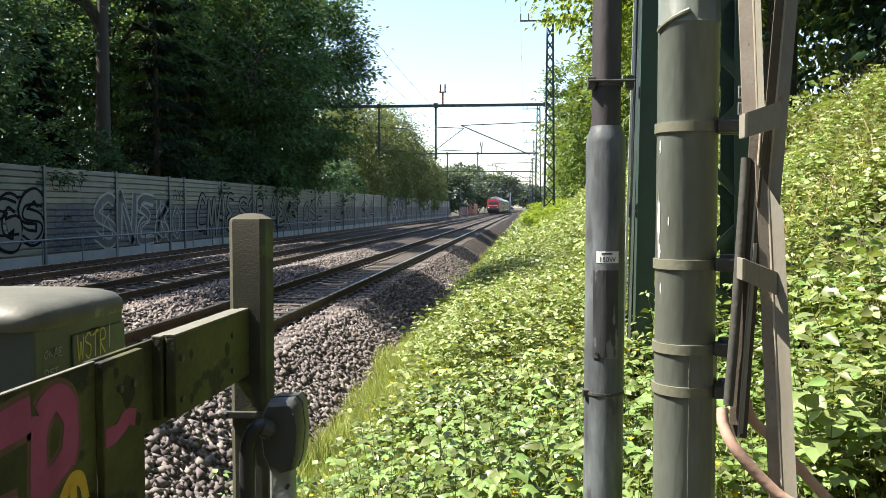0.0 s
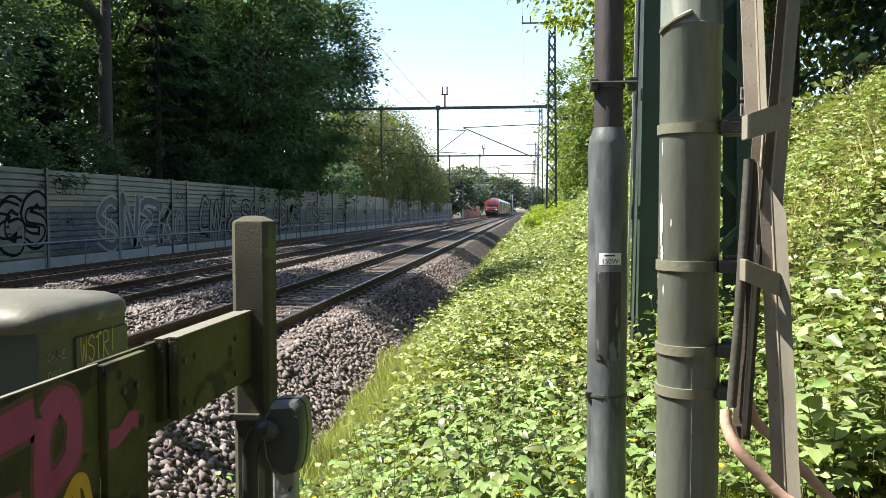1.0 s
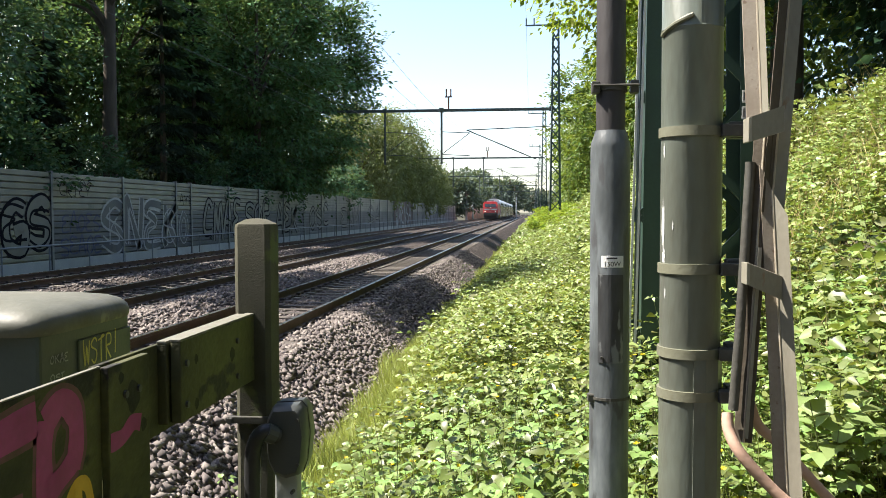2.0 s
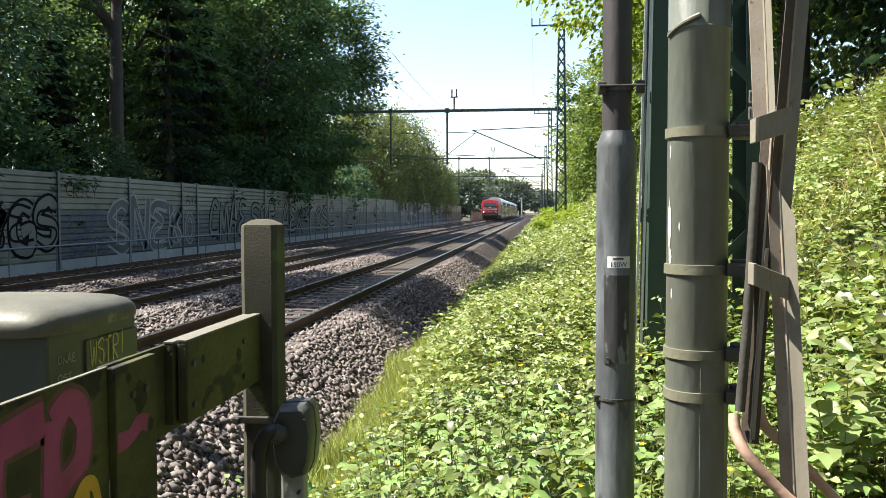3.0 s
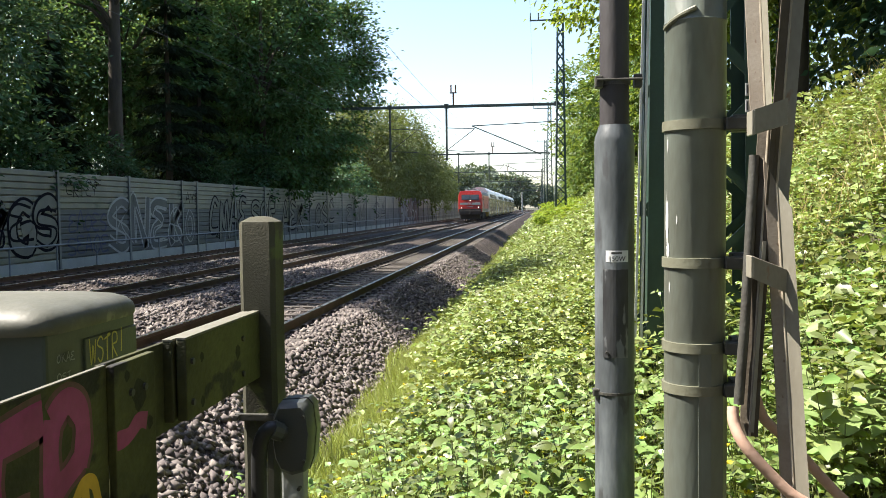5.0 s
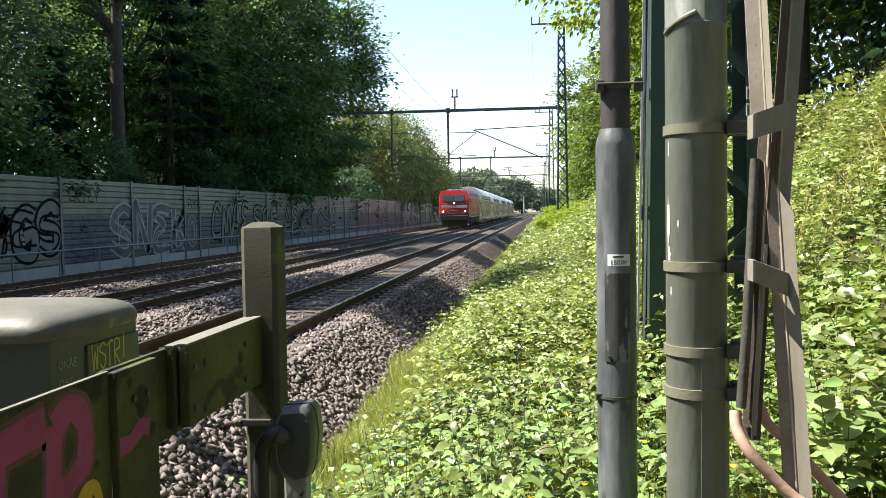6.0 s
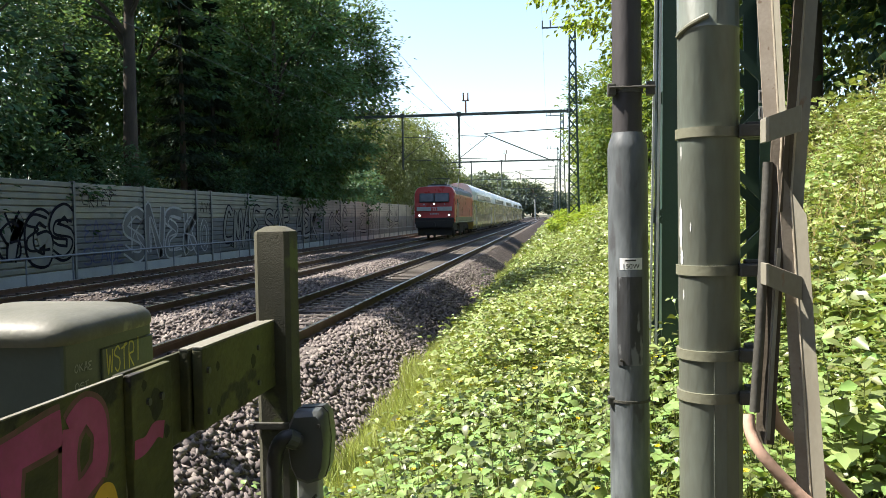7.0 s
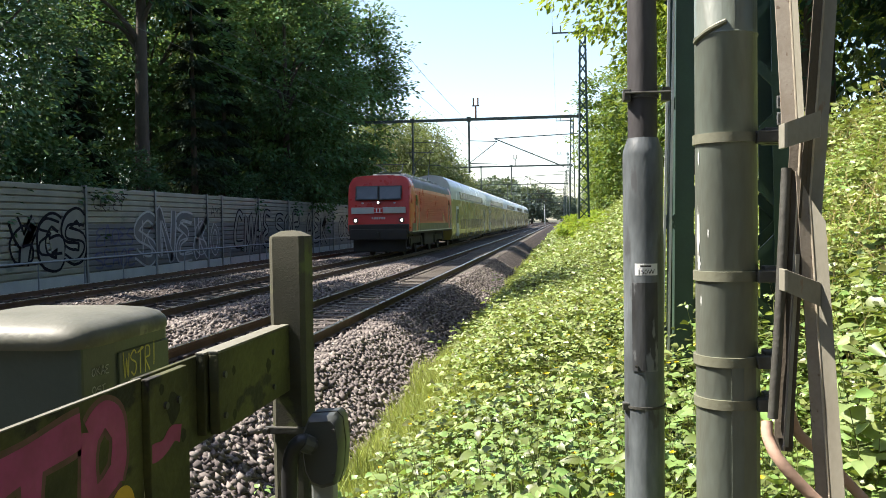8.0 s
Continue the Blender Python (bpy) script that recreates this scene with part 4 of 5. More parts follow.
    """Board barrier along the track side: tall painted board, upright, doubled plank."""
    t = thing("board_barrier", pose(0, 0, 0), "weathered green board barrier sprayed with pink graffiti", "barrier")
    X = -1.15
    bm = bmesh.new()
    box(bm, (X + 0.009, 1.2, 0.70), (0.012, 1.86, 0.98), bevel=0.003)
    b1 = part("wide_board", bm, M_board, t, "dark green board with pink paint")
    bm = bmesh.new()
    box(bm, (X + 0.009, 1.2, 1.192), (0.0135, 1.86, 0.004), bevel=0.001)
    part("top_edge", bm, M_board_edge, b1, "pale worn top edge")
    bm = bmesh.new()
    box(bm, (X + 0.025, 2.25, 0.36), (0.024, 0.24, 1.66), bevel=0.004)
    part("upright", bm, M_board, t, "mossy green upright board")
    bm = bmesh.new()
    box(bm, (X + 0.0, 2.42, 1.055), (0.016, 0.62, 0.28), bevel=0.003)
    part("narrow_board", bm, M_board, t)
    for k, x in enumerate((X + 0.062, X + 0.022)):
        bm = bmesh.new()
        box(bm, (x, 2.85, 1.075 - 0.004 * k), (0.034, 0.70 + 0.02 * k, 0.255), bevel=0.006)
        p = part("plank", bm, M_board, t, "doubled mossy plank")
        bm = bmesh.new()
        box(bm, (x, 2.85, 1.206 - 0.004 * k), (0.032, 0.70 + 0.02 * k, 0.008), bevel=0.002)
        part("plank_edge", bm, M_board_edge, p, "pale worn edge")
    for y, z in ((2.54, 1.13), (2.54, 1.0), (3.0, 1.13), (3.0, 1.0), (2.22, 1.10), (2.30, 1.10), (2.22, 0.62), (2.30, 0.62)):
        bm = bmesh.new()
        tube(bm, (X + 0.03, y, z), (X + 0.087 if y > 2.4 else X + 0.045, y, z), 0.011, seg=8)
        part("bolt", bm, M_clamp, t)
    # dark scorched spots on the upright and planks
    for y, z, r, xo in ((2.27, 1.085, 0.034, 0.0378), (2.20, 1.15, 0.012, 0.0378), (2.33, 0.99, 0.015, 0.0378), (2.62, 1.13, 0.012, 0.0798), (2.62, 0.985, 0.014, 0.0798), (2.95, 1.09, 0.02, 0.0798)):
        bm = bmesh.new()
        ring = [bm.verts.new((X + xo, y + r * 1.2 * math.cos(0.449 * k) * (1 + 0.15 * math.sin(k * 2.1)), z + r * 1.35 * math.sin(0.449 * k) * (1 + 0.12 * math.cos(k * 1.3)))) for k in range(14)]
        bm.faces.new(ring)
        part("scorch_mark", bm, M_scorch, t)
    # spray paint
    def place(u, v, lift):
        return Vector((X + 0.0158 + lift, u, v))
    for letter in ([([(1.45, 1.085), (1.62, 1.105), (1.835, 1.125)], 0.088, 0.0), ([(1.645, 1.10), (1.64, 1.02), (1.64, 0.93)], 0.078, 0.0004), ([(1.50, 0.915), (1.62, 0.925), (1.775, 0.92)], 0.072, 0.0008)],
                   [([(1.865, 0.905), (1.862, 1.03), (1.875, 1.11)], 0.074, 0.0), ([(1.87, 1.105), (1.94, 1.14), (1.998, 1.095), (2.003, 1.02), (1.985, 0.96)], 0.078, 0.0004), ([(1.875, 0.935), (1.93, 0.955), (1.995, 0.985)], 0.07, 0.0008)],
                   [([(1.15, 1.11), (1.30, 1.12), (1.36, 1.05), (1.24, 0.94), (1.14, 0.92)], 0.08, 0.0)]):
        bm = bmesh.new()
        for pts, sw, lift in letter:
            stroke(bm, pts, sw + 0.024, place, lift * 0.25 - 0.0005)
        part("overspray", bm, M_overspray, b1, "dull pink overspray round a letter")
        bm = bmesh.new()
        for pts, sw, lift in letter:
            stroke(bm, pts, sw - 0.006, place, lift)
        part("painted_letter", bm, M_paint_pink, b1, "bright pink sprayed letter")
    bm = bmesh.new()
    stroke(bm, [(2.135, 0.985), (2.20, 0.985), (2.26, 1.01), (2.31, 1.0)], 0.05, lambda u, v, l: Vector((X + 0.0385 + l, u, v)), 0.0)
    part("pink_paint", bm, M_paint_pink, b1)
    bm = bmesh.new()
    stroke(bm, [(1.95, 0.865), (2.00, 0.915), (2.05, 0.90), (2.07, 0.84)], 0.036, place, 0.0)
    stroke(bm, [(2.005, 0.91), (2.01, 0.80)], 0.034, place, 0.0015)
    part("yellow_paint", bm, M_paint_yellow, b1, "yellow sprayed arrow")
    return t


def relay_cabinet():
    t = thing("trackside_cabinet", pose(-1.78, 2.72, 0), "grey-green trackside cabinet with a rounded pale lid", "cabinet")
    bm = bmesh.new()
    box(bm, (0, 0, 0.40), (0.58, 0.58, 1.66), bevel=0.012)
    body = part("body", bm, M_cabinet, t)
    bm = bmesh.new()
    def oval(s, z):
        out = []
        for k in range(40):
            a = 2 * math.pi * k / 40
            c, d = math.cos(a), math.sin(a)
            out.append(Vector((0.315 * s * math.copysign(abs(c) ** 0.28, c), 0.325 * s * math.copysign(abs(d) ** 0.28, d), z)))
        return out
    loft(bm, [oval(0.985, 1.222), oval(1.0, 1.23), oval(1.0, 1.252), oval(0.985, 1.268), oval(0.93, 1.288), oval(0.82, 1.303), oval(0.6, 1.315), oval(0.3, 1.32)])
    part("lid", bm, M_cabinet_top, t, "pale weathered rounded lid", smooth=True)
    bm = bmesh.new()
    box(bm, (0.292, 0.105, 0.62), (0.012, 0.36, 1.12), bevel=0.004)
    d = part("door", bm, M_cabinet, t, "flush side door")
    bm = bmesh.new()
    pipe(bm, smooth_path([(-0.06, -0.30, 1.03), (-0.06, -0.335, 1.02), (-0.06, -0.34, 0.95), (-0.06, -0.335, 0.88), (-0.06, -0.30, 0.87)]), 0.009, 8)
    part("handle", bm, M_lightgrey, t, "pale bent grip")
    bm = bmesh.new()
    lettering(bm, "WSTR!", -0.055, 1.095, 0.235, 0.085, 0.0065, lambda u, v, l: Vector((0.2995 + l, u, v)), 0.0, 21)
    part("yellow_tag", bm, M_paint_pale_yellow, d, "yellow marker tag")
    bm = bmesh.new()
    lettering(bm, "OKAE", -0.235, 1.125, 0.10, 0.026, 0.004, lambda u, v, l: Vector((0.2915 + l, u, v)), 0.0, 22)
    part("pale_tag", bm, M_paint_white, body, "small pale tag")
    bm = bmesh.new()
    lettering(bm, "OST", -0.235, 1.07, 0.08, 0.022, 0.004, lambda u, v, l: Vector((0.2915 + l, u, v)), 0.0, 23)
    part("pale_tag", bm, M_paint_white, body, "small pale tag")
    return t


def junction_box():
    t = thing("junction_box", pose(-0.875, 3.0, 0), "dark grey plastic cable junction box on a short stand", "junction box")
    bm = bmesh.new()
    prof = [(-0.062, 0.70), (-0.070, 0.76), (-0.066, 0.86), (-0.045, 0.905), (0.045, 0.912), (0.066, 0.89), (0.076, 0.80), (0.066, 0.70), (0.05, 0.655), (0.0, 0.64), (-0.04, 0.655)]
    loft(bm, [[Vector((x * s, y, 0.78 + (z - 0.78) * s)) for x, z in prof] for y, s in ((-0.075, 0.86), (-0.06, 0.97), (-0.02, 1.0), (0.07, 1.0), (0.09, 0.9))])
    part("housing", bm, M_plastic, t, "dark moulded housing", smooth=True)
    bm = bmesh.new()
    loft(bm, [[Vector((x * s, y, 0.78 + (z - 0.78) * s)) for x, z in prof] for y, s in ((0.0, 1.025), (0.012, 1.025))])
    part("band", bm, M_rubber, t, "black rubber seam")
    bm = bmesh.new()
    box(bm, (-0.01, 0.01, 0.26), (0.085, 0.07, 0.80), bevel=0.01)
    part("stand", bm, M_plinth, t, "pale mossy stand")
    bm = bmesh.new()
    pipe(bm, smooth_path([(-0.02, -0.085, 0.80), (-0.06, -0.115, 0.825), (-0.095, -0.12, 0.77), (-0.105, -0.11, 0.62), (-0.10, -0.10, 0.4), (-0.10, -0.05, -0.2)]), 0.029, 10)
    part("cable", bm, M_rubber, t, "thick black cable", smooth=True)
    bm = bmesh.new()
    tube(bm, (-0.03, -0.09, 0.808), (-0.055, -0.112, 0.826), 0.034, seg=12)
    part("gland", bm, M_plastic, t)
    for x, z in ((0.05, 0.86), (0.05, 0.70), (0.03, 0.60)):
        bm = bmesh.new()
        tube(bm, (x, -0.085, z), (x, -0.06, z), 0.007, seg=8)
        part("screw", bm, M_clamp, t)
    return t


def lamp_pole():
    t = thing("slim_pole", pose(0.305, 3.3, 0), "slim grey steel pole with stepped diameter and a sticker", "pole")
    bm = bmesh.new()
    n = 28
    prof = [(-0.6, 0.0755), (1.845, 0.0755), (1.865, 0.073), (1.895, 0.062), (1.91, 0.058)]
    loft(bm, [[Vector((r * math.cos(2 * math.pi * k / n), r * math.sin(2 * math.pi * k / n), z)) for k in range(n)] for z, r in prof])
    part("lower_tube", bm, M_pole_grey, t, "scuffed grey lower tube", smooth=True)
    bm = bmesh.new()
    tube(bm, (0, 0, 1.90), (0, 0, 6.2), 0.0555, 0.05, seg=28)
    part("upper_tube", bm, M_pole_upper, t, "dark upper tube", smooth=True)
    bm = bmesh.new()  # inspection cover bowed round the tube
    def arc(r, a0, a1, z0, z1, th, bmx, seg=10):
        rings = []
        for k in range(seg + 1):
            a = radians(a0 + (a1 - a0) * k / seg)
            c, s = math.cos(a), math.sin(a)
            rings.append([Vector((r * c, r * s, z0)), Vector(((r + th) * c, (r + th) * s, z0)), Vector(((r + th) * c, (r + th) * s, z1)), Vector((r * c, r * s, z1))])
        loft(bmx, rings)
    arc(0.0735, 232, 304, 1.03, 1.365, 0.006, bm)
    cover = part("cover", bm, M_patch, t, "dark worn inspection cover")
    bm = bmesh.new()
    tube(bm, (-0.035, -0.074, 1.05), (-0.036, -0.083, 1.05), 0.006, seg=8)
    part("cover_screw", bm, M_clamp, cover)
    bm = bmesh.new()
    arc(0.0752, 240, 306, 1.392, 1.436, 0.0012, bm)
    st = part("sticker", bm, M_sticker, t, "white printed sticker")
    bm = bmesh.new()
    # small print bar above, wattage digits below
    for a0, a1, z0, z1 in ((256, 286, 1.424, 1.430),):
        arc(0.0764, a0, a1, z0, z1, 0.0006, bm)
    part("print_bar", bm, M_ink, st)
    cu = bpy.data.curves.new("print", "FONT")
    cu.body, cu.size, cu.align_x, cu.extrude = "150W", 0.026, "CENTER", 0.0004
    fo = new("print", cu)
    dg = bpy.context.evaluated_depsgraph_get()
    me = bpy.data.meshes.new_from_object(fo.evaluated_get(dg))
    bpy.data.objects.remove(fo)
    for v in me.vertices:  # wrap round the tube
        a = radians(272) + v.co.x / 0.0768
        v.co = Vector(((0.0768 + v.co.z) * math.cos(a), (0.0768 + v.co.z) * math.sin(a), 1.3965 + v.co.y))
    me.materials.clear()
    me.materials.append(M_ink)
    tx = new("print", me)
    tx.parent = st
    for z, r, bw in ((2.07, 0.058, 0.022), (0.89, 0.077, 0.010)):
        bm = bmesh.new()
        n = 28
        loft(bm, [[Vector((q * math.cos(2 * math.pi * k / n), q * math.sin(2 * math.pi * k / n), zz)) for k in range(n)]
                  for zz, q in ((z - bw / 2, r), (z - bw / 2, r + 0.003), (z + bw / 2, r + 0.003), (z + bw / 2, r))])
        if z > 1:
            box(bm, (-0.06, -0.03, z), (0.03, 0.05, 0.045), bevel=0.005)
            box(bm, (0.085, -0.02, z + 0.002), (0.03, 0.05, 0.05), bevel=0.005)
            tube(bm, (-0.07, -0.058, z + 0.006), (0.10, -0.055, z + 0.006), 0.005, seg=8)
        else:
            box(bm, (-0.07, -0.03, z), (0.03, 0.035, 0.03), bevel=0.005)
        part("pole_clamp", bm, M_clamp, t, "rusty iron clamp")
    return t


def cable_pipe():
    t = thing("thick_pipe", pose(0.452, 2.45, 0), "thick olive-grey cable riser pipe with strap clamps", "pipe")
    R, n = 0.0835, 36
    bm = bmesh.new()
    prof = [(-0.6, R), (2.10, R), (2.106, R + 0.003), (2.112, R), (4.6, R)]
    loft(bm, [[Vector((r * math.cos(2 * math.pi * k / n), r * math.sin(2 * math.pi * k / n), z)) for k in range(n)] for z, r in prof])
    part("tube", bm, M_pipe, t, smooth=True)
    bm = bmesh.new()
    pipe(bm, smooth_path([(R * math.cos(radians(a)) * 1.02, R * math.sin(radians(a)) * 1.02, 2.10 + (a - 205) * 0.0006) for a in (190, 205, 225, 245, 262)]), [0.007] * 8 * 4 + [0.004], 8)
    part("weld_seam", bm, M_strap, t)
    bm = bmesh.new()
    loft(bm, [[Vector(((R + q) * math.cos(radians(a)), (R + q) * math.sin(radians(a)), z)) for z, q in ((-0.3, 0), (-0.3, 0.005), (1.20, 0.005), (1.20, 0))] for a in (268, 290, 320, 350)])
    part("split_sleeve", bm, M_pipe, t, "overlapping sleeve seam")
    # flaked paint showing pale primer
    for a0, a1, za, zb in ((192, 204, 1.50, 1.63), (196, 206, 1.455, 1.50), (198, 203, 1.75, 1.79), (205, 209, 1.36, 1.39), (224, 227, 1.55, 1.575)):
        bm = bmesh.new()
        mid, hz = radians((a0 + a1) / 2), (zb - za) / 2
        ring = []
        for k in range(16):
            th = 2 * math.pi * k / 16
            q = 1 + 0.28 * math.sin(k * 2.7 + a0)
            an = mid + radians((a1 - a0) / 2) * math.cos(th) * q
            ring.append(bm.verts.new(((R + 0.0012) * math.cos(an), (R + 0.0012) * math.sin(an), (za + zb) / 2 + hz * math.sin(th) * q)))
        bm.faces.new(ring)
        part("paint_flake", bm, M_primer, t, "pale bare primer patch")
    for z in (1.822, 1.443, 1.208, 1.091):
        bm = bmesh.new()
        loft(bm, [[Vector((q * math.cos(2 * math.pi * k / n), q * math.sin(2 * math.pi * k / n), zz)) for k in range(n)]
                  for zz, q in ((z - 0.014, R), (z - 0.0135, R + 0.0065), (z + 0.0135, R + 0.0065), (z + 0.014, R))])
        s = part("strap", bm, M_strap, t, "flat steel strap", smooth=True)
        bm = bmesh.new()
        box(bm, (0.105, -0.055, z), (0.075, 0.05, 0.034), bevel=0.004)
        box(bm, (0.118, -0.02, z + 0.004), (0.05, 0.05, 0.046), bevel=0.005)
        tube(bm, (0.09, -0.072, z), (0.09, -0.05, z), 0.010, seg=6)
        tube(bm, (0.128, -0.072, z), (0.128, -0.05, z), 0.010, seg=6)
        part("strap_clamp", bm, M_clamp, s, "dark iron clamp block")
    return t


def cross_brace():
    t = thing("steel_brace", pose(0, 2.27, 0.117), "crossed beige angle-steel braces holding the pipe clamps", "brace")
    t.scale = (0.927, 0.927, 0.927)

    def bar(a, b, left, right, mat_left, mat_right, label, cut=0.0):
        """Angle section along the corner line a to b: one flange along left, one along right, its top cut aslant."""
        a, b, th = Vector(a), Vector(b), Vector((0, 0.007, 0))
        leg = None
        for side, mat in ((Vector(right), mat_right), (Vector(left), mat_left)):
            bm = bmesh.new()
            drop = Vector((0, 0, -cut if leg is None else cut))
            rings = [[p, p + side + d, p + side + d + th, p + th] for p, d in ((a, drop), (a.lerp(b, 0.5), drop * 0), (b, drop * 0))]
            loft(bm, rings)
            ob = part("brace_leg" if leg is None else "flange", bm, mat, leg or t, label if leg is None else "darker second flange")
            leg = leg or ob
            if side.x > 0:  # pale rounded heel along the corner
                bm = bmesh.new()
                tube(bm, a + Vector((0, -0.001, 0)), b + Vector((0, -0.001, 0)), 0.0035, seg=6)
                part("heel", bm, M_heel, leg, "pale heel line")

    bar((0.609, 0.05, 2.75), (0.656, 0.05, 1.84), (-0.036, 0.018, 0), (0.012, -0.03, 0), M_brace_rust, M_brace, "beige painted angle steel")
    # left flange of the greyish leg is coloured dark for its inner-side shade
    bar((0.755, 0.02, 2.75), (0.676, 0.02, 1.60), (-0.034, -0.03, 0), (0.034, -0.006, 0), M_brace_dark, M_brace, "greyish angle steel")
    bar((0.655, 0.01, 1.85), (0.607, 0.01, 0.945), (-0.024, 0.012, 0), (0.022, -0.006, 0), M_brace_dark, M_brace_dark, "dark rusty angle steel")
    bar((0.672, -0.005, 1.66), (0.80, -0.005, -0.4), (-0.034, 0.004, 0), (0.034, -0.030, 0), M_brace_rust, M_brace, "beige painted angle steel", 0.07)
    for z in (1.885, 1.932):  # two small printed tags beside the upper leg
        bm = bmesh.new()
        box(bm, (0.617, 0.078, z), (0.020, 0.003, 0.036), bevel=0.001)
        tag = part("tag", bm, M_lightgrey, t, "small pale grey tag")
        bm = bmesh.new()
        box(bm, (0.612, 0.0755, z), (0.003, 0.002, 0.024))
        part("print_bar", bm, M_ink, tag)
    bm = bmesh.new()
    beam(bm, (0.642, 0.005, 1.5), (0.611, 0.005, 0.96), 0.010, 0.02)
    part("pale_strip", bm, M_brace, t)
    bm = bmesh.new()
    pipe(bm, smooth_path([(0.618, 0.02, 1.74), (0.592, 0.0, 1.3), (0.583, 0.0, 1.16), (0.575, 0.0, 1.04)]), 0.014, 10)
    part("dark_tube", bm, M_clamp, t, "dark tube behind the clamps", smooth=True)
    for za, zb, lo in ((1.857, 1.893, 0.066), (1.461, 1.421, 0.060)):
        bm = bmesh.new()
        for y0, y1 in ((-0.065, -0.02),):
            a0, b0 = Vector((0.594, y0, za)), Vector((0.697, y1, zb))
            d = Vector((0, 0, -lo))
            th = Vector((0.003, 0.009, 0))
            loft(bm, [[a0, a0 + d, a0 + d + th, a0 + th], [b0, b0 + d * 1.08, b0 + d * 1.08 + th, b0 + th]])
        box(bm, (0.596, -0.035, za - lo / 2), (0.010, 0.06, lo), bevel=0.002)
        part("cross_plate", bm, M_brace, t, "beige welded plate")
    return t


def conduits():
    for k, (pts, r, mat, lab) in enumerate((
            ([(0.560, 2.45, 1.03), (0.560, 2.43, 0.985), (0.585, 2.40, 0.93), (0.66, 2.39, 0.845), (0.72, 2.38, 0.795), (0.80, 2.37, 0.765), (0.95, 2.35, 0.73), (1.4, 2.2, 0.62), (1.9, 2.1, 0.40)], 0.0165, M_conduit, "pinkish bent conduit running down beside the pipe"),
            ([(0.665, 2.62, 1.02), (0.69, 2.62, 0.955), (0.76, 2.62, 0.89), (0.90, 2.6, 0.735), (1.1, 2.58, 0.55), (1.5, 2.5, 0.3)], 0.016, M_conduit, "second brown conduit behind the brace"))):
        bm = bmesh.new()
        pipe(bm, smooth_path(pts, 6), r, 10)
        ob = tagged(new("conduit", mesh_of("conduit", bm, mat, True)), lab, "conduit", "conduits at the brace")
        ob.location, ob.scale = (0, 0, 0.117), (0.927, 0.927, 0.927)


concrete_post()
barrier()
relay_cabinet()
junction_box()
lamp_pole()
cable_pipe()
cross_brace()
conduits()


# ---- plants ----
def plants(name, label, xy, h0, h1, leaf0, leaf1, tiers, per, mat, width=0.62, spread=0.5, lean=(0, 0), near=0, category="plants"):
    """Leafy ground plants: whorls of leaves in tiers on short stems."""
    n = len(xy)
    z = np.array([ground_z(a, b) for a, b in xy])
    h = RNG.uniform(h0, h1, n)
    pos, out, size = [], [], []
    lx, ly = RNG.normal(lean[0], 0.18, n), RNG.normal(lean[1], 0.18, n)
    for k in range(tiers):
        f = (k + 0.6 + RNG.uniform(-0.3, 0.3, n)) / tiers
        for j in range(per):
            a = RNG.uniform(0, 6.283, n)
            rr = RNG.uniform(0.01, 0.10, n) * (1.15 - 0.6 * f)
            p = np.stack([xy[:, 0] + lx * h * f + np.cos(a) * rr, xy[:, 1] + ly * h * f + np.sin(a) * rr, z + h * f], 1)
            pos.append(p)
            out.append(np.stack([np.cos(a), np.sin(a), RNG.uniform(-0.1, 0.45, n)], 1))
            size.append(RNG.uniform(leaf0, leaf1, n) * (1.1 - 0.35 * f))
    make = (small_leaf_mesh, leaf_mesh, broad_leaf_mesh)[near]
    me = make(name, np.concatenate(pos), np.concatenate(out), np.concatenate(size), mat, width=width, spread=spread)
    return tagged(new(name, me), label, category, kind="stuff")


def scatter(n, x0, x1, y0, y1, power=1.0, clear=()):
    x = RNG.uniform(x0, x1, n)
    y = y0 + (y1 - y0) * RNG.random(n) ** power
    keep = np.ones(n, bool)
    for cx, cy, r in clear:
        keep &= (x - cx) ** 2 + (y - cy) ** 2 > r * r
    keep &= np.array([noise_at(a, b, 1.3, 9.0) > (-0.17 if b < 8 else -0.3 if b < 12 else -9) for a, b in zip(x, y)])
    # ragged edge toward the ballast
    edge = -1.18 + 0.14 * np.sin(y * 0.9) + 0.12 * np.sin(y * 2.3 + 1) + RNG.normal(0, 0.12, n)
    keep &= x > edge
    return np.stack([x[keep], y[keep]], 1)


CLEAR = ((0.305, 3.3, 0.14), (0.452, 2.45, 0.16), (-1.08, 3.27, 0.13), (-0.875, 3.0, 0.14), (0, 0, 1.7), (-1.75, 2.7, 0.5), (0.66, 2.52, 0.12), (0.4, 1.4, 1.2), (-1.15, 2.4, 0.35))


def stem_mesh(name, base, top, mat, r=0.0035):
    """Thin three-sided stalks from base to top."""
    n = len(base)
    a = RNG.uniform(0, 6.283, (n, 1)) + np.array([[0, 2.094, 4.189]])
    ring = np.stack([np.cos(a), np.sin(a), np.zeros_like(a)], -1) * r
    v = np.concatenate([base[:, None] + ring, top[:, None] + ring * 0.5], 1).reshape(-1, 3)
    idx = (np.arange(n) * 6)[:, None, None] + np.array([[0, 1, 4, 3], [1, 2, 5, 4], [2, 0, 3, 5]])[None]
    return raw_mesh(name, v, 4, idx, mat)


def stalks(name, label, base, top, mat=None):
    tagged(new(name, stem_mesh(name, base, top, mat or M_stem)), label, "stems", kind="stuff")


def lumps(xy):
    """How rank the growth is at each place: hummocks and hollows about a metre across."""
    return np.array([0.95 + 0.75 * noise_at(a, b, 0.9, 21.0) for a, b in xy])


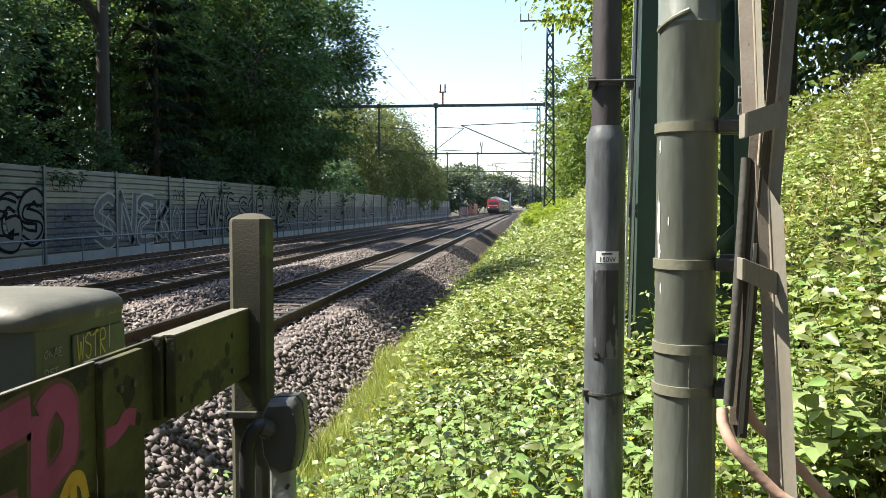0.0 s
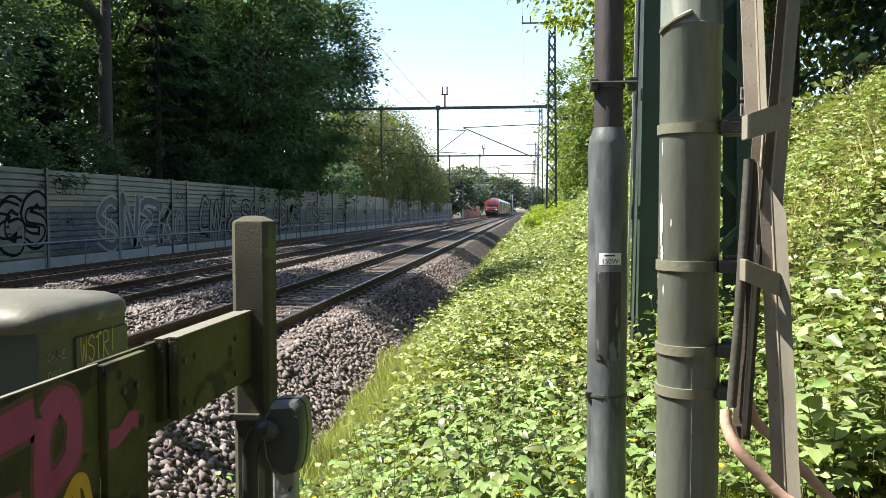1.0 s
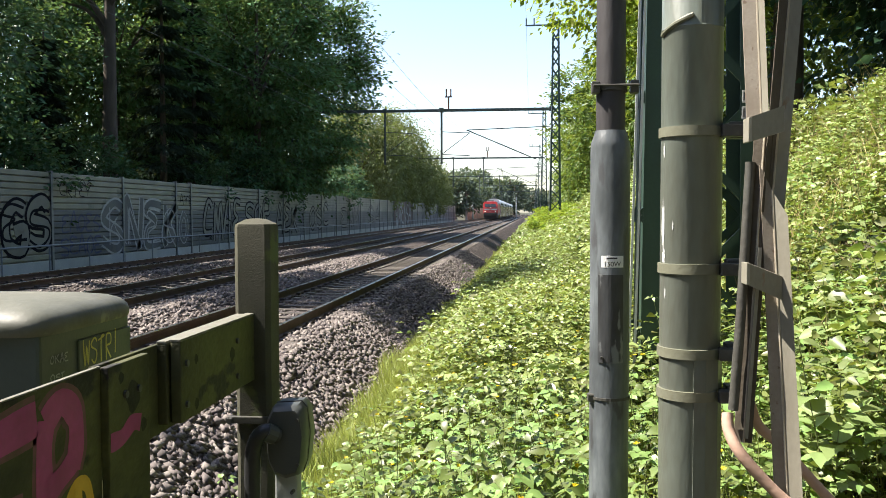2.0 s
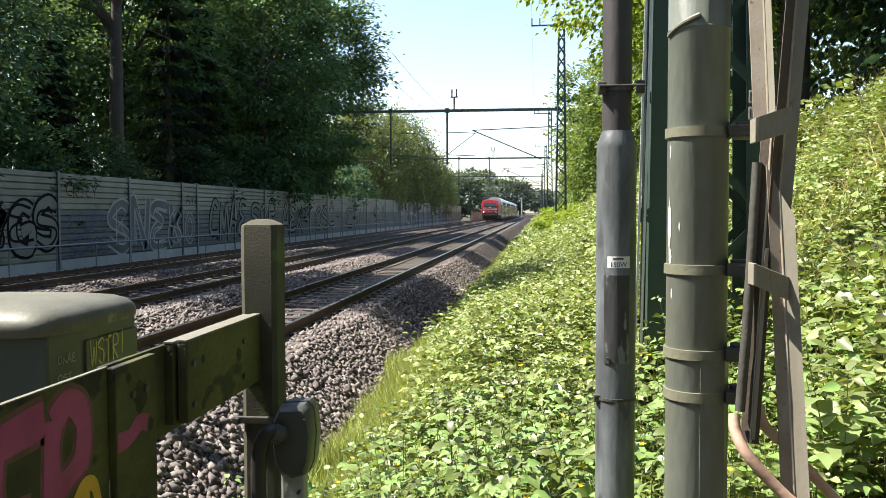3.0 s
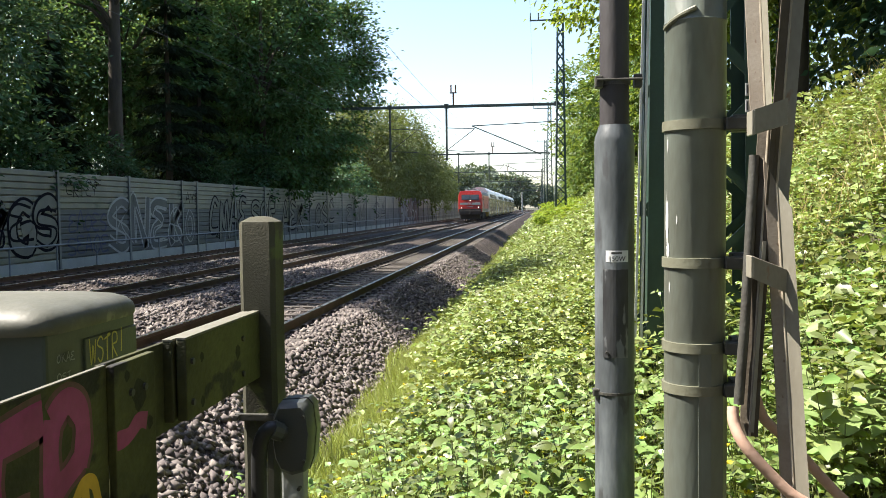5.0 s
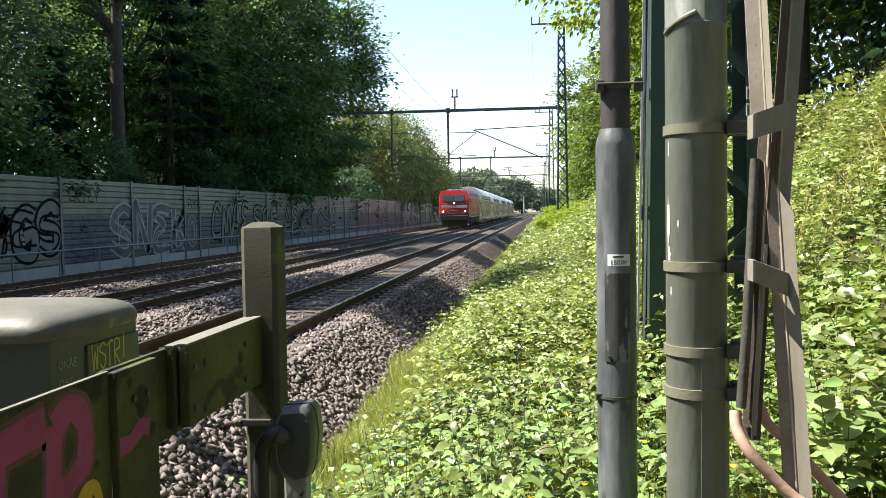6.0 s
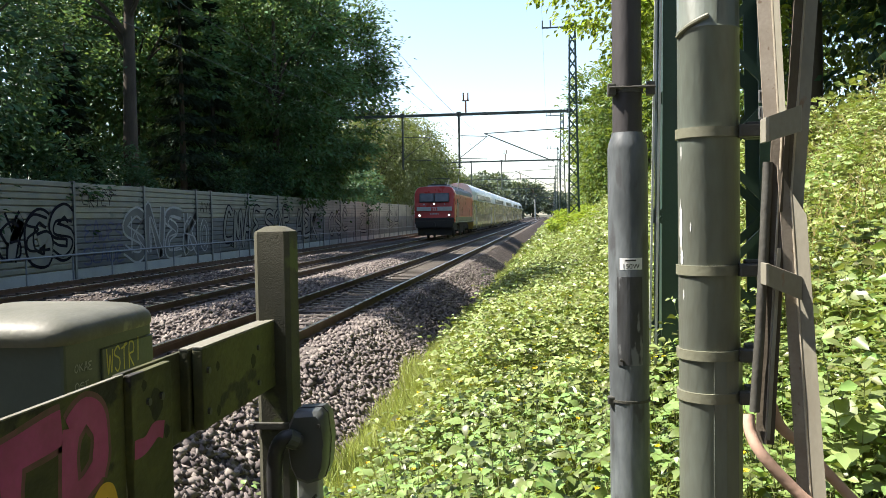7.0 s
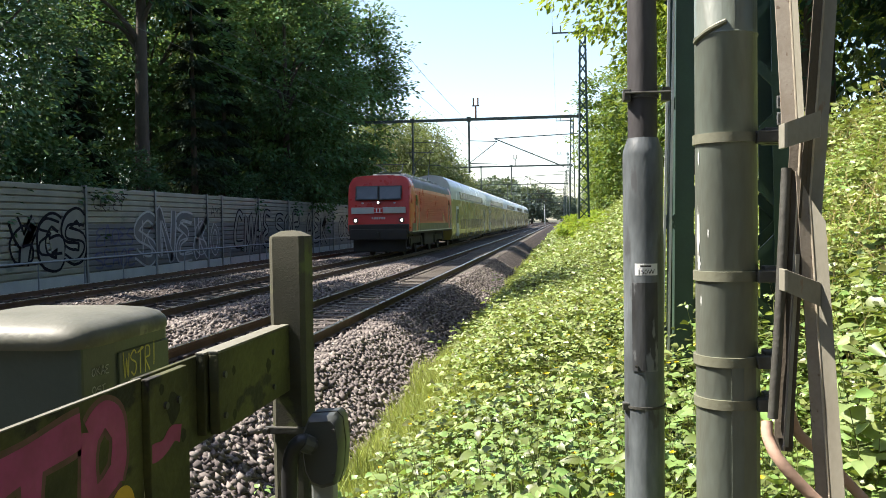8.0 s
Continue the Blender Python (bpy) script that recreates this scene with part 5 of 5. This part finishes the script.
def nettles(name, label, xy, h0, h1, leaf0, leaf1, tiers, mat, near=2, width=0.62, droop=0.35, stems=True):
    """Upright stems with crossed pairs of pointed leaves, the middle pairs largest, a small tuft on top."""
    n = len(xy)
    z = np.array([ground_z(a, b) for a, b in xy])
    h = RNG.uniform(h0, h1, n) * lumps(xy)
    lean = RNG.normal(0, 0.14, (n, 2)) + np.array([-0.10, -0.05])
    turn = RNG.uniform(0, 6.283, n)
    base = np.column_stack([xy, z - 0.05])
    big = RNG.uniform(leaf0, leaf1, n)
    pos, out, size = [], [], []
    for k in range(tiers):
        f = 0.30 + 0.70 * (k + RNG.uniform(-0.2, 0.2, n)) / (tiers - 1)
        for j in range(2 if k < tiers - 1 else 4):
            a = turn + k * 1.571 + j * (3.1416 if k < tiers - 1 else 1.571) + RNG.normal(0, 0.25, n)
            c = np.stack([np.cos(a), np.sin(a)], 1)
            pos.append(np.column_stack([xy + lean * (h * f)[:, None] + c * 0.022, z + h * f]))
            out.append(np.column_stack([c, RNG.uniform(-0.15, 0.35, n)]))
            size.append(big * (0.85 + 0.3 * (1 - abs(2 * k / (tiers - 1) - 0.9))) * RNG.uniform(0.8, 1.15, n) * (0.62 if k == tiers - 1 else 1.0))
    pos, out, size = np.concatenate(pos), np.concatenate(out), np.concatenate(size)
    if near == 2:
        me = broad_leaf_mesh(name, pos, out, size, mat, width=width, droop=droop)
    elif near == 1:
        me = leaf_mesh(name, pos, out, size, mat, width=width, droop=0.2, spread=0.3)
    else:
        me = small_leaf_mesh(name, pos, out, size, mat, width=width, droop=0.2, spread=0.3)
    tagged(new(name, me), label, "plants", kind="stuff")
    if stems:
        stalks(name + "_stems", "thin green plant stems", base, np.column_stack([xy + lean * h[:, None], z + h]))


def brambles(name, label, xy, h0, h1, leaf0, leaf1, sprays, mat, near=2, width=0.72, reach=0.3):
    """Arching canes that carry leaves of three broad leaflets."""
    n = len(xy)
    z = np.array([ground_z(a, b) for a, b in xy])
    pos, out, size, bases, tops = [], [], [], [], []
    for k in range(sprays):
        a = RNG.uniform(0, 6.283, n)
        h = RNG.uniform(h0, h1, n) * (0.55 + 0.45 * RNG.random(n)) * lumps(xy)
        r = RNG.uniform(0.05, reach, n)
        node = np.column_stack([xy[:, 0] + np.cos(a) * r, xy[:, 1] + np.sin(a) * r, z + h])
        bases.append(np.column_stack([xy, z - 0.03]))
        tops.append(node)
        s = RNG.uniform(leaf0, leaf1, n)
        rise = RNG.uniform(-0.3, 0.25, n)
        for da, q in ((0.0, 1.0), (1.25, 0.82), (-1.25, 0.82)):
            c = np.stack([np.cos(a + da), np.sin(a + da)], 1)
            pos.append(node + np.column_stack([c * 0.008, np.zeros(n)]))
            out.append(np.column_stack([c, rise]))
            size.append(s * q)
    pos, out, size = np.concatenate(pos), np.concatenate(out), np.concatenate(size)
    if near == 2:
        me = broad_leaf_mesh(name, pos, out, size, mat, width=width, droop=0.22, spread=0.15)
    else:
        me = leaf_mesh(name, pos, out, size, mat, width=width, droop=0.15, spread=0.15)
    tagged(new(name, me), label, "plants", kind="stuff")
    if near == 2:
        stalks(name + "_canes", "thin arching green canes", np.concatenate(bases), np.concatenate(tops))


nettles("nettle_patch", "dense bright green nettles with toothed leaves on the verge", scatter(700, -1.7, 2.0, 2.6, 6.4, 0.9, CLEAR), 0.25, 0.68, 0.055, 0.095, 5, M_leaf_bramble)
brambles("bramble_patch", "low brambles with broad three-part leaves on the verge", scatter(680, -1.7, 2.0, 2.6, 6.4, 0.9, CLEAR), 0.12, 0.55, 0.05, 0.09, 5, M_leaf_bramble)
nettles("nettle_drift", "bright nettles covering the verge", scatter(3700, -1.75, 2.6, 6.0, 19, 1.0), 0.25, 0.68, 0.06, 0.105, 5, M_leaf_bank, 1, stems=False)
brambles("bramble_drift", "low brambles with three-part leaves covering the verge", scatter(3200, -1.75, 2.6, 6.0, 19, 1.0), 0.12, 0.55, 0.06, 0.11, 5, M_leaf_bank, 1)
plants("low_herbs", "small feathery fresh green herbs between the taller plants", scatter(3000, -1.9, 2.2, 2.6, 14, 0.9, CLEAR), 0.08, 0.5, 0.03, 0.07, 5, 4, M_leaf_herb, width=0.3, spread=1.0)
plants("verge_plants", "bright leafy plants along the track verge", scatter(4600, -1.7, 2.2, 11, 34, 1.1), 0.10, 0.5, 0.07, 0.13, 4, 4, M_leaf_bank, spread=0.6)
plants("far_verge_plants", "sunlit verge growth farther along the track", scatter(5600, -1.5, 3.0, 32, 140, 1.5), 0.12, 0.5, 0.14, 0.30, 3, 3, M_leaf_bank)


def grass(name, label, xy, l0, l1, mat, width=0.0065):
    z = np.array([ground_z(a, b) for a, b in xy])
    n = len(xy)
    pos = np.stack([xy[:, 0], xy[:, 1], np.maximum(z, [bed_z(a, b) if a < -1.75 else -9 for a, b in xy])], 1)
    out = np.stack([RNG.normal(0, 0.25, n), RNG.normal(0, 0.25, n), np.ones(n)], 1)
    me = blade_mesh(name, pos, out, RNG.uniform(l0, l1, n), mat, width=width)
    tagged(new(name, me), label, "grass", kind="stuff")


def strip(n, x0, x1, y0, y1, power=1.0):
    y = y0 + (y1 - y0) * RNG.random(n) ** power
    x = x0 + (x1 - x0) * RNG.random(n) ** 0.8 + 0.08 * np.sin(y * 0.9) + 0.06 * np.sin(y * 2.3 + 1)
    return np.stack([x, y], 1)


grass("verge_grass", "tall pale green grass edging the ballast", strip(40000, -2.08, -0.7, 3.4, 17, 1.0), 0.10, 0.36, M_grass, 0.0042)
grass("far_grass", "sunlit grass along the ballast edge", strip(26000, -2.05, -0.7, 15, 70, 1.4), 0.08, 0.28, M_grass, 0.010)
grass("inner_grass", "thin grass among the verge plants", scatter(9000, -1.2, 2.4, 2.6, 14, 1.0, CLEAR), 0.2, 0.5, M_grass, 0.004)
grass("dry_stalks", "dry straw-coloured stalks on the bank", scatter(4500, 1.6, 5.0, 3.6, 14, 1.0), 0.4, 1.1, M_dry, 0.004)


def flowers(n):
    xy = scatter(n, -1.5, 1.6, 3.4, 14, 1.0, CLEAR)
    z = np.array([ground_z(a, b) for a, b in xy]) + RNG.uniform(0.3, 0.55, len(xy))
    pos = np.repeat(np.column_stack([xy, z]), 5, 0)
    a = np.tile(np.arange(5) * 1.2566, len(xy))
    out = np.stack([np.cos(a), np.sin(a), np.full(len(a), 0.5)], 1)
    me = leaf_mesh("buttercups", pos, out, RNG.uniform(0.014, 0.026, len(pos)), M_flower, width=0.8, spread=0.1)
    tagged(new("buttercups", me), "scattered small yellow flowers in the verge", "flowers", kind="stuff")


flowers(420)
# bank
brambles("bank_brambles", "sunlit brambles covering the bank", scatter(3200, 1.4, 5.8, 3.0, 14, 1.0), 0.2, 0.8, 0.05, 0.095, 6, M_leaf_bank, 1, reach=0.4)
nettles("bank_nettles", "pale green nettles standing on the bank", scatter(2600, 1.4, 5.6, 3.0, 14, 1.0), 0.35, 0.9, 0.06, 0.11, 6, M_leaf_bramble, 1, stems=False)
plants("bank_herbs", "small feathery herbs on the bank", scatter(2600, 1.4, 5.5, 3.0, 12, 1.0), 0.1, 0.8, 0.03, 0.07, 5, 4, M_leaf_herb, width=0.3, spread=1.0)
nettles("elder_saplings", "young elder shoots with large pale leaves on the bank", scatter(130, 1.25, 3.4, 3.6, 6.5, 1.0, CLEAR), 0.45, 1.0, 0.09, 0.15, 6, M_leaf_elder, width=0.58, droop=0.25)
plants("far_bank_bushes", "leafy bushes on the bank farther along", scatter(5600, 1.2, 4.9, 13, 60, 1.2), 0.3, 0.95, 0.10, 0.22, 4, 4, M_leaf_bank, lean=(-0.3, 0))


def crown_mesh(name, mat, rx, ry, rz, clusters, per, leaf0, leaf1, cr=0.9, inner=0.5, droop=0.08, width=0.55, hang=0.0):
    c, d = shell_points(clusters, rx, ry, rz, inner)
    rad = RNG.uniform(0.5, 1.3, clusters) * cr
    idx = np.repeat(np.arange(clusters), per)
    off = RNG.normal(0, 0.45, (len(idx), 3)) * rad[idx][:, None] * np.array([1, 1, 0.38 + hang])
    pos = c[idx] + off
    out = unit(off) + d[idx] * 0.8 + np.array([0, 0, -0.25 - hang])
    return small_leaf_mesh(name, pos, out, RNG.uniform(leaf0, leaf1, len(idx)), mat, width=width, droop=droop, spread=0.9)


def tree(name, label, x, y, base, height, rx, ry, rz, mat, clusters=240, per=70, leaf=(0.16, 0.32), trunk=0.28, cr=0.9, inner=0.5, hang=0.0, group="", limbs=6):
    t = thing(name, pose(x, y, base), label, "tree", group)
    bm = bmesh.new()
    cz = height - rz
    lean = RNG.uniform(-0.4, 0.4, 2)
    pts = [(0, 0, -0.5), (lean[0] * 0.2, lean[1] * 0.2, cz * 0.35), (lean[0] * 0.6, lean[1] * 0.6, cz * 0.8), (lean[0], lean[1], height - rz * 0.35)]
    path = smooth_path(pts, 4)
    pipe(bm, path, [trunk * (1.25 - 1.05 * k / (len(path) - 1)) for k in range(len(path))], 9)
    part("trunk", bm, M_bark, t, smooth=True)
    for k in range(limbs):
        a = 6.283 * k / limbs + RNG.uniform(-0.4, 0.4)
        z0 = cz * RNG.uniform(0.55, 1.0)
        reach = RNG.uniform(0.5, 0.85)
        bm = bmesh.new()
        path = smooth_path([(0, 0, z0), (math.cos(a) * rx * reach * 0.4, math.sin(a) * ry * reach * 0.4, z0 + rz * 0.25),
                            (math.cos(a) * rx * reach, math.sin(a) * ry * reach, z0 + rz * RNG.uniform(0.3, 0.7))], 4)
        pipe(bm, path, [trunk * 0.42 * (1.05 - 0.85 * i / (len(path) - 1)) for i in range(len(path))], 6)
        part("limb", bm, M_bark, t, smooth=True)
    cm = new("crown", crown_mesh(name + "_crown", mat, rx, ry, rz, clusters, per, *leaf, cr=cr, inner=inner, hang=hang))
    cm.parent, cm.location = t, (lean[0] * 0.8, lean[1] * 0.8, cz)
    return t


def conifer(x, y, base, height, r):
    t = thing("spruce_tree", pose(x, y, base), "dark drooping spruce behind the noise barrier", "tree", "spruces behind the barrier")
    bm = bmesh.new()
    tube(bm, (0, 0, -0.5), (0, 0, height), 0.24, 0.03, 8)
    part("trunk", bm, M_bark, t)
    n = 15000
    f = RNG.random(n) ** 0.8
    a = RNG.uniform(0, 6.283, n)
    tier = np.floor(f * 16) / 16
    rr = r * (1 - 0.93 * f) * RNG.random(n) ** 0.45 * (0.8 + 0.25 * np.sin(a * 5 + tier * 40))
    z = 0.6 + (height - 0.6) * (tier + 0.02 * RNG.random(n)) - rr * 0.35
    pos = np.stack([np.cos(a) * rr, np.sin(a) * rr, z], 1)
    out = np.stack([np.cos(a), np.sin(a), np.full(n, -0.55)], 1)
    o = new("crown", small_leaf_mesh("spruce_crown", pos, out, RNG.uniform(0.16, 0.40, n), M_leaf_conifer, width=0.3, droop=0.1, spread=0.5))
    o.parent = t
    return t


# woods behind the barrier
WOODS = "woods behind the barrier"
A1 = tree("broadleaf_tree", "tall dark green broadleaf tree behind the noise barrier", -17.8, 64, -0.4, 21.5, 5.6, 6.0, 9.6, M_leaf_beech, 380, 105, (0.22, 0.42), 0.34, 1.6, 0.5, group=WOODS)
A2 = tree("broadleaf_tree", "tall shaded broadleaf tree behind the noise barrier", -17.6, 53.5, -0.4, 20, 4.6, 5.0, 9.0, M_leaf_beech, 340, 95, (0.22, 0.42), 0.32, 1.5, 0.45, group=WOODS)
A3 = tree("broadleaf_tree", "broadleaf tree with low sunlit branches behind the barrier", -20.8, 25, -0.4, 15, 4.2, 5.0, 6.8, M_leaf_mid, 240, 90, (0.16, 0.30), 0.28, 1.3, 0.5, group=WOODS)
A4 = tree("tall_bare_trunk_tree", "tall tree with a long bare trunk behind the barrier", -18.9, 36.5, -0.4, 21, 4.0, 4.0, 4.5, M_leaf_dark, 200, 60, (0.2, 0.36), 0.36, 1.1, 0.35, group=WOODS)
# first copy stands out of view, added to throw tree shade on the near track
for src, x, y, s, a in ((A4, -17.6, 18.5, 1.12, 70), (A2, -23, 45, 1.0, 140), (A3, -22.5, 17, 0.9, 30), (A1, -26, 57, 1.0, 200), (A3, -25.5, 33, 1.15, 100),
                        (A3, -24.5, 10, 1.0, 220), (A2, -28, 66, 1.0, 300), (A1, -29, 24, 0.8, 20), (A3, -31, 46, 1.3, 60), (A2, -33, 33, 0.9, 10), (A2, -22.5, 61, 0.95, 250)):
    c = copy_thing(src, pose(x, y, -0.4, 0, 0, a))
    c.scale = (s, s, s)
for x, y, h, r in ((-18.6, 41.5, 16, 2.6), (-19.0, 46.5, 15, 2.4), (-20.5, 57, 16, 2.6), (-18.6, 31, 9, 1.9)):
    conifer(x, y, -0.4, h, r)


def bush(name, label, x, y, base, rx, ry, rz, mat, clusters=70, per=60, leaf=(0.12, 0.24), cr=0.5, group="", category="bush"):
    t = thing(name, pose(x, y, base), label, category, group)
    for k in range(4):
        a = 1.57 * k + 0.4
        bm = bmesh.new()
        pipe(bm, [(0, 0, -0.3), (math.cos(a) * rx * 0.25, math.sin(a) * ry * 0.25, rz * 0.5), (math.cos(a) * rx * 0.55, math.sin(a) * ry * 0.55, rz * 1.2)], [0.05, 0.035, 0.015], 6)
        part("branch", bm, M_bark, t)
    o = new("foliage", crown_mesh(name + "_foliage", mat, rx, ry, rz, clusters, per, *leaf, cr=cr, inner=0.4))
    o.parent, o.location = t, (0, 0, rz * 0.95)
    return t


B1 = bush("wall_bush", "leafy bush growing over the noise barrier", -18.2, 33.5, 0.5, 1.6, 2.0, 2.4, M_leaf_mid, 90, 60, (0.12, 0.24), 0.6, "bushes behind the barrier")
for x, y, s in ((-18.0, 22, 1.1), (-18.3, 27.5, 1.2), (-18.2, 44, 1.1), (-18.4, 50, 1.3), (-18.0, 57, 1.2), (-18.2, 65, 1.3), (-18.0, 74, 1.4), (-18.2, 82, 1.3)):
    c = copy_thing(B1, pose(x, y, 0.4, 0, 0, x * 300 + y * 40))
    c.scale = (s, s, s)

# lighter trees farther on
W1 = tree("willow_tree", "pale green willow beyond the woods", -19, 112, -0.4, 15.5, 5.5, 6.5, 7.2, M_leaf_willow, 420, 60, (0.22, 0.45), 0.3, 1.2, 0.4, 0.9, group="willows along the line")
for x, y, s, a in ((-19, 128, 0.9, 70), (-18, 146, 0.72, 160), (-20, 98, 0.95, 250), (-19, 168, 0.6, 20), (-25, 110, 1.0, 200)):
    c = copy_thing(W1, pose(x, y, -0.4, 0, 0, a))
    c.scale = (s, s, s)
F1 = tree("distant_tree", "green tree far along the line with haze tinted into its leaves", -18, 190, -0.4, 11, 6, 6, 5, M_leaf_haze, 150, 30, (0.6, 1.1), 0.3, 1.6, 0.4, group="distant trees")
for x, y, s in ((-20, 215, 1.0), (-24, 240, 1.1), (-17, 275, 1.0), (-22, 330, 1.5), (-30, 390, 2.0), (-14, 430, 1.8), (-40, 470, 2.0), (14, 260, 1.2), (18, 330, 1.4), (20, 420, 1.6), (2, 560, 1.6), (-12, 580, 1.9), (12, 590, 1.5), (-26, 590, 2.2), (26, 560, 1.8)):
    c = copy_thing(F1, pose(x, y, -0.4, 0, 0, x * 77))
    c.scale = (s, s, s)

# trees on the near bank
R1 = tree("maple_tree", "bright sunlit maple overhanging the track verge", 3.6, 24, 3.2, 12.7, 4.5, 5.0, 5.2, M_leaf_bright, 470, 64, (0.13, 0.26), 0.22, 0.9, 0.4, group="trees on the bank")
R2 = tree("bank_tree", "ivy-green tree on the bank", 8.4, 46, 2.8, 13, 5.2, 6.0, 6.2, M_leaf_bank_tree, 330, 60, (0.2, 0.4), 0.26, 1.1, 0.4, group="trees on the bank")
R3 = tree("shade_tree", "tree above the bank with shade-dark leaf colour", 9.5, 13, 4.6, 13, 4.6, 5.0, 6.3, M_leaf_dark, 330, 55, (0.16, 0.32), 0.24, 1.0, 0.3, group="trees on the bank")
for src, x, y, z, s, a in ((R2, 7.2, 64, 1.6, 1.0, 60), (R2, 7.0, 80, 1.0, 1.0, 190), (R3, 11.5, 20, 4.8, 1.1, 90), (R3, 10.5, 6, 4.8, 1.1, 200), (R3, 14, 12, 5, 1.2, 310),
                           (R2, 10, 34, 4.0, 1.1, 100), (R2, 8, 100, 0.6, 1.0, 20), (R2, 9, 125, 0.4, 1.0, 220), (R2, 10, 160, 0.3, 1.1, 0),
                           (R3, 8.6, 10, 2.2, 0.95, 60), (R3, 8.2, 16.5, 2.4, 0.95, 150)):
    c = copy_thing(src, pose(x, y, z, 0, 0, a))
    c.scale = (s, s, s)
C1 = tree("background_tree", "leafy tree behind the viewpoint closing the cutting", 13, -4, 5, 13, 4.8, 5.2, 6.3, M_leaf_dark, 110, 45, (0.4, 0.8), 0.26, 1.4, 0.4, group="trees behind the viewpoint")
for x, y, z, s, a in ((6.5, -5, 3.6, 1.0, 40), (1.5, -9, 0.2, 1.0, 130), (-1.5, -15, -0.4, 1.0, 220), (6, -14, 3.5, 1.1, 280), (-21, 2, -0.4, 1.3, 15), (-22, -10, -0.4, 1.4, 75),
                      (-21, -24, -0.4, 1.5, 140), (-12, -34, -0.4, 1.5, 240), (-4, -36, -0.4, 1.5, 10)):
    c = copy_thing(C1, pose(x, y, z, 0, 0, a))
    c.scale = (s, s, s)
# added trees, crowns mostly above the view, to darken the bank top
R4 = tree("overhanging_tree", "added tree, mostly out of view, whose crown shades the top of the bank", 5.2, 8.2, 3.2, 11.0, 3.2, 4.6, 3.6, M_leaf_dark, 330, 65, (0.18, 0.36), 0.2, 1.0, 0.2, group="trees on the bank")
for x, y, z, a in ((5.5, 12.6, 3.2, 160), (4.9, 16.8, 3.0, 75), (6.0, 21.5, 3.4, 230), (7.2, 26, 3.8, 320)):
    copy_thing(R4, pose(x, y, z, 0, 0, a))
B2 = bush("verge_bush", "bright leafy bush on the verge by the mast", 2.9, 47, -0.1, 1.7, 3.0, 1.05, M_leaf_bright, 110, 60, (0.14, 0.28), 0.5, "bushes on the verge")
for x, y, s in ((3.2, 54, 1.0), (2.8, 62, 1.0), (3.0, 72, 1.1), (3.4, 84, 1.1), (3.4, 40, 0.9), (3.8, 100, 1.3)):
    c = copy_thing(B2, pose(x, y, 0.0, 0, 0, y * 31))
    c.scale = (s, s, s)


def signal_post(x, y, h):
    t = thing("line_post", pose(x, y, -0.4), "pale slender concrete post far beside the track", "post", "far posts")
    bm = bmesh.new()
    tube(bm, (0, 0, 0), (0, 0, h), 0.24, 0.15, 10)
    part("shaft", bm, M_plinth, t)
    bm = bmesh.new()
    beam(bm, (0, 0, h - 0.5), (1.6, 0, h - 0.2), 0.1, 0.1)
    part("arm", bm, M_gantry, t)


for px, py, ph in ((-14.4, 188, 9.0), (-14.2, 206, 7.5), (-9.9 + 4.0, 330, 8.0)):
    signal_post(px, py, ph)
make_sleepers()


# ---- what moves ----
def motions():
    speed, y_end = 22.3, 38.3
    def at(t):
        return y_end + speed * (8.0 - t)
    walk(LOCO, [(t, pose(TRACKS[1], at(t), 0)) for t in range(9)])
    for k, c in enumerate(COACHES):
        walk(c, [(t, pose(TRACKS[1], at(t) + 16.0 + 26.8 * k, 0)) for t in range(9)])
    for w, x, y, r in LOCO_WHEELS:
        walk(w, [(k / 30, pose(x, y, r, math.degrees(k / 30 * speed / r), 0, 0)) for k in range(241)])


motions()
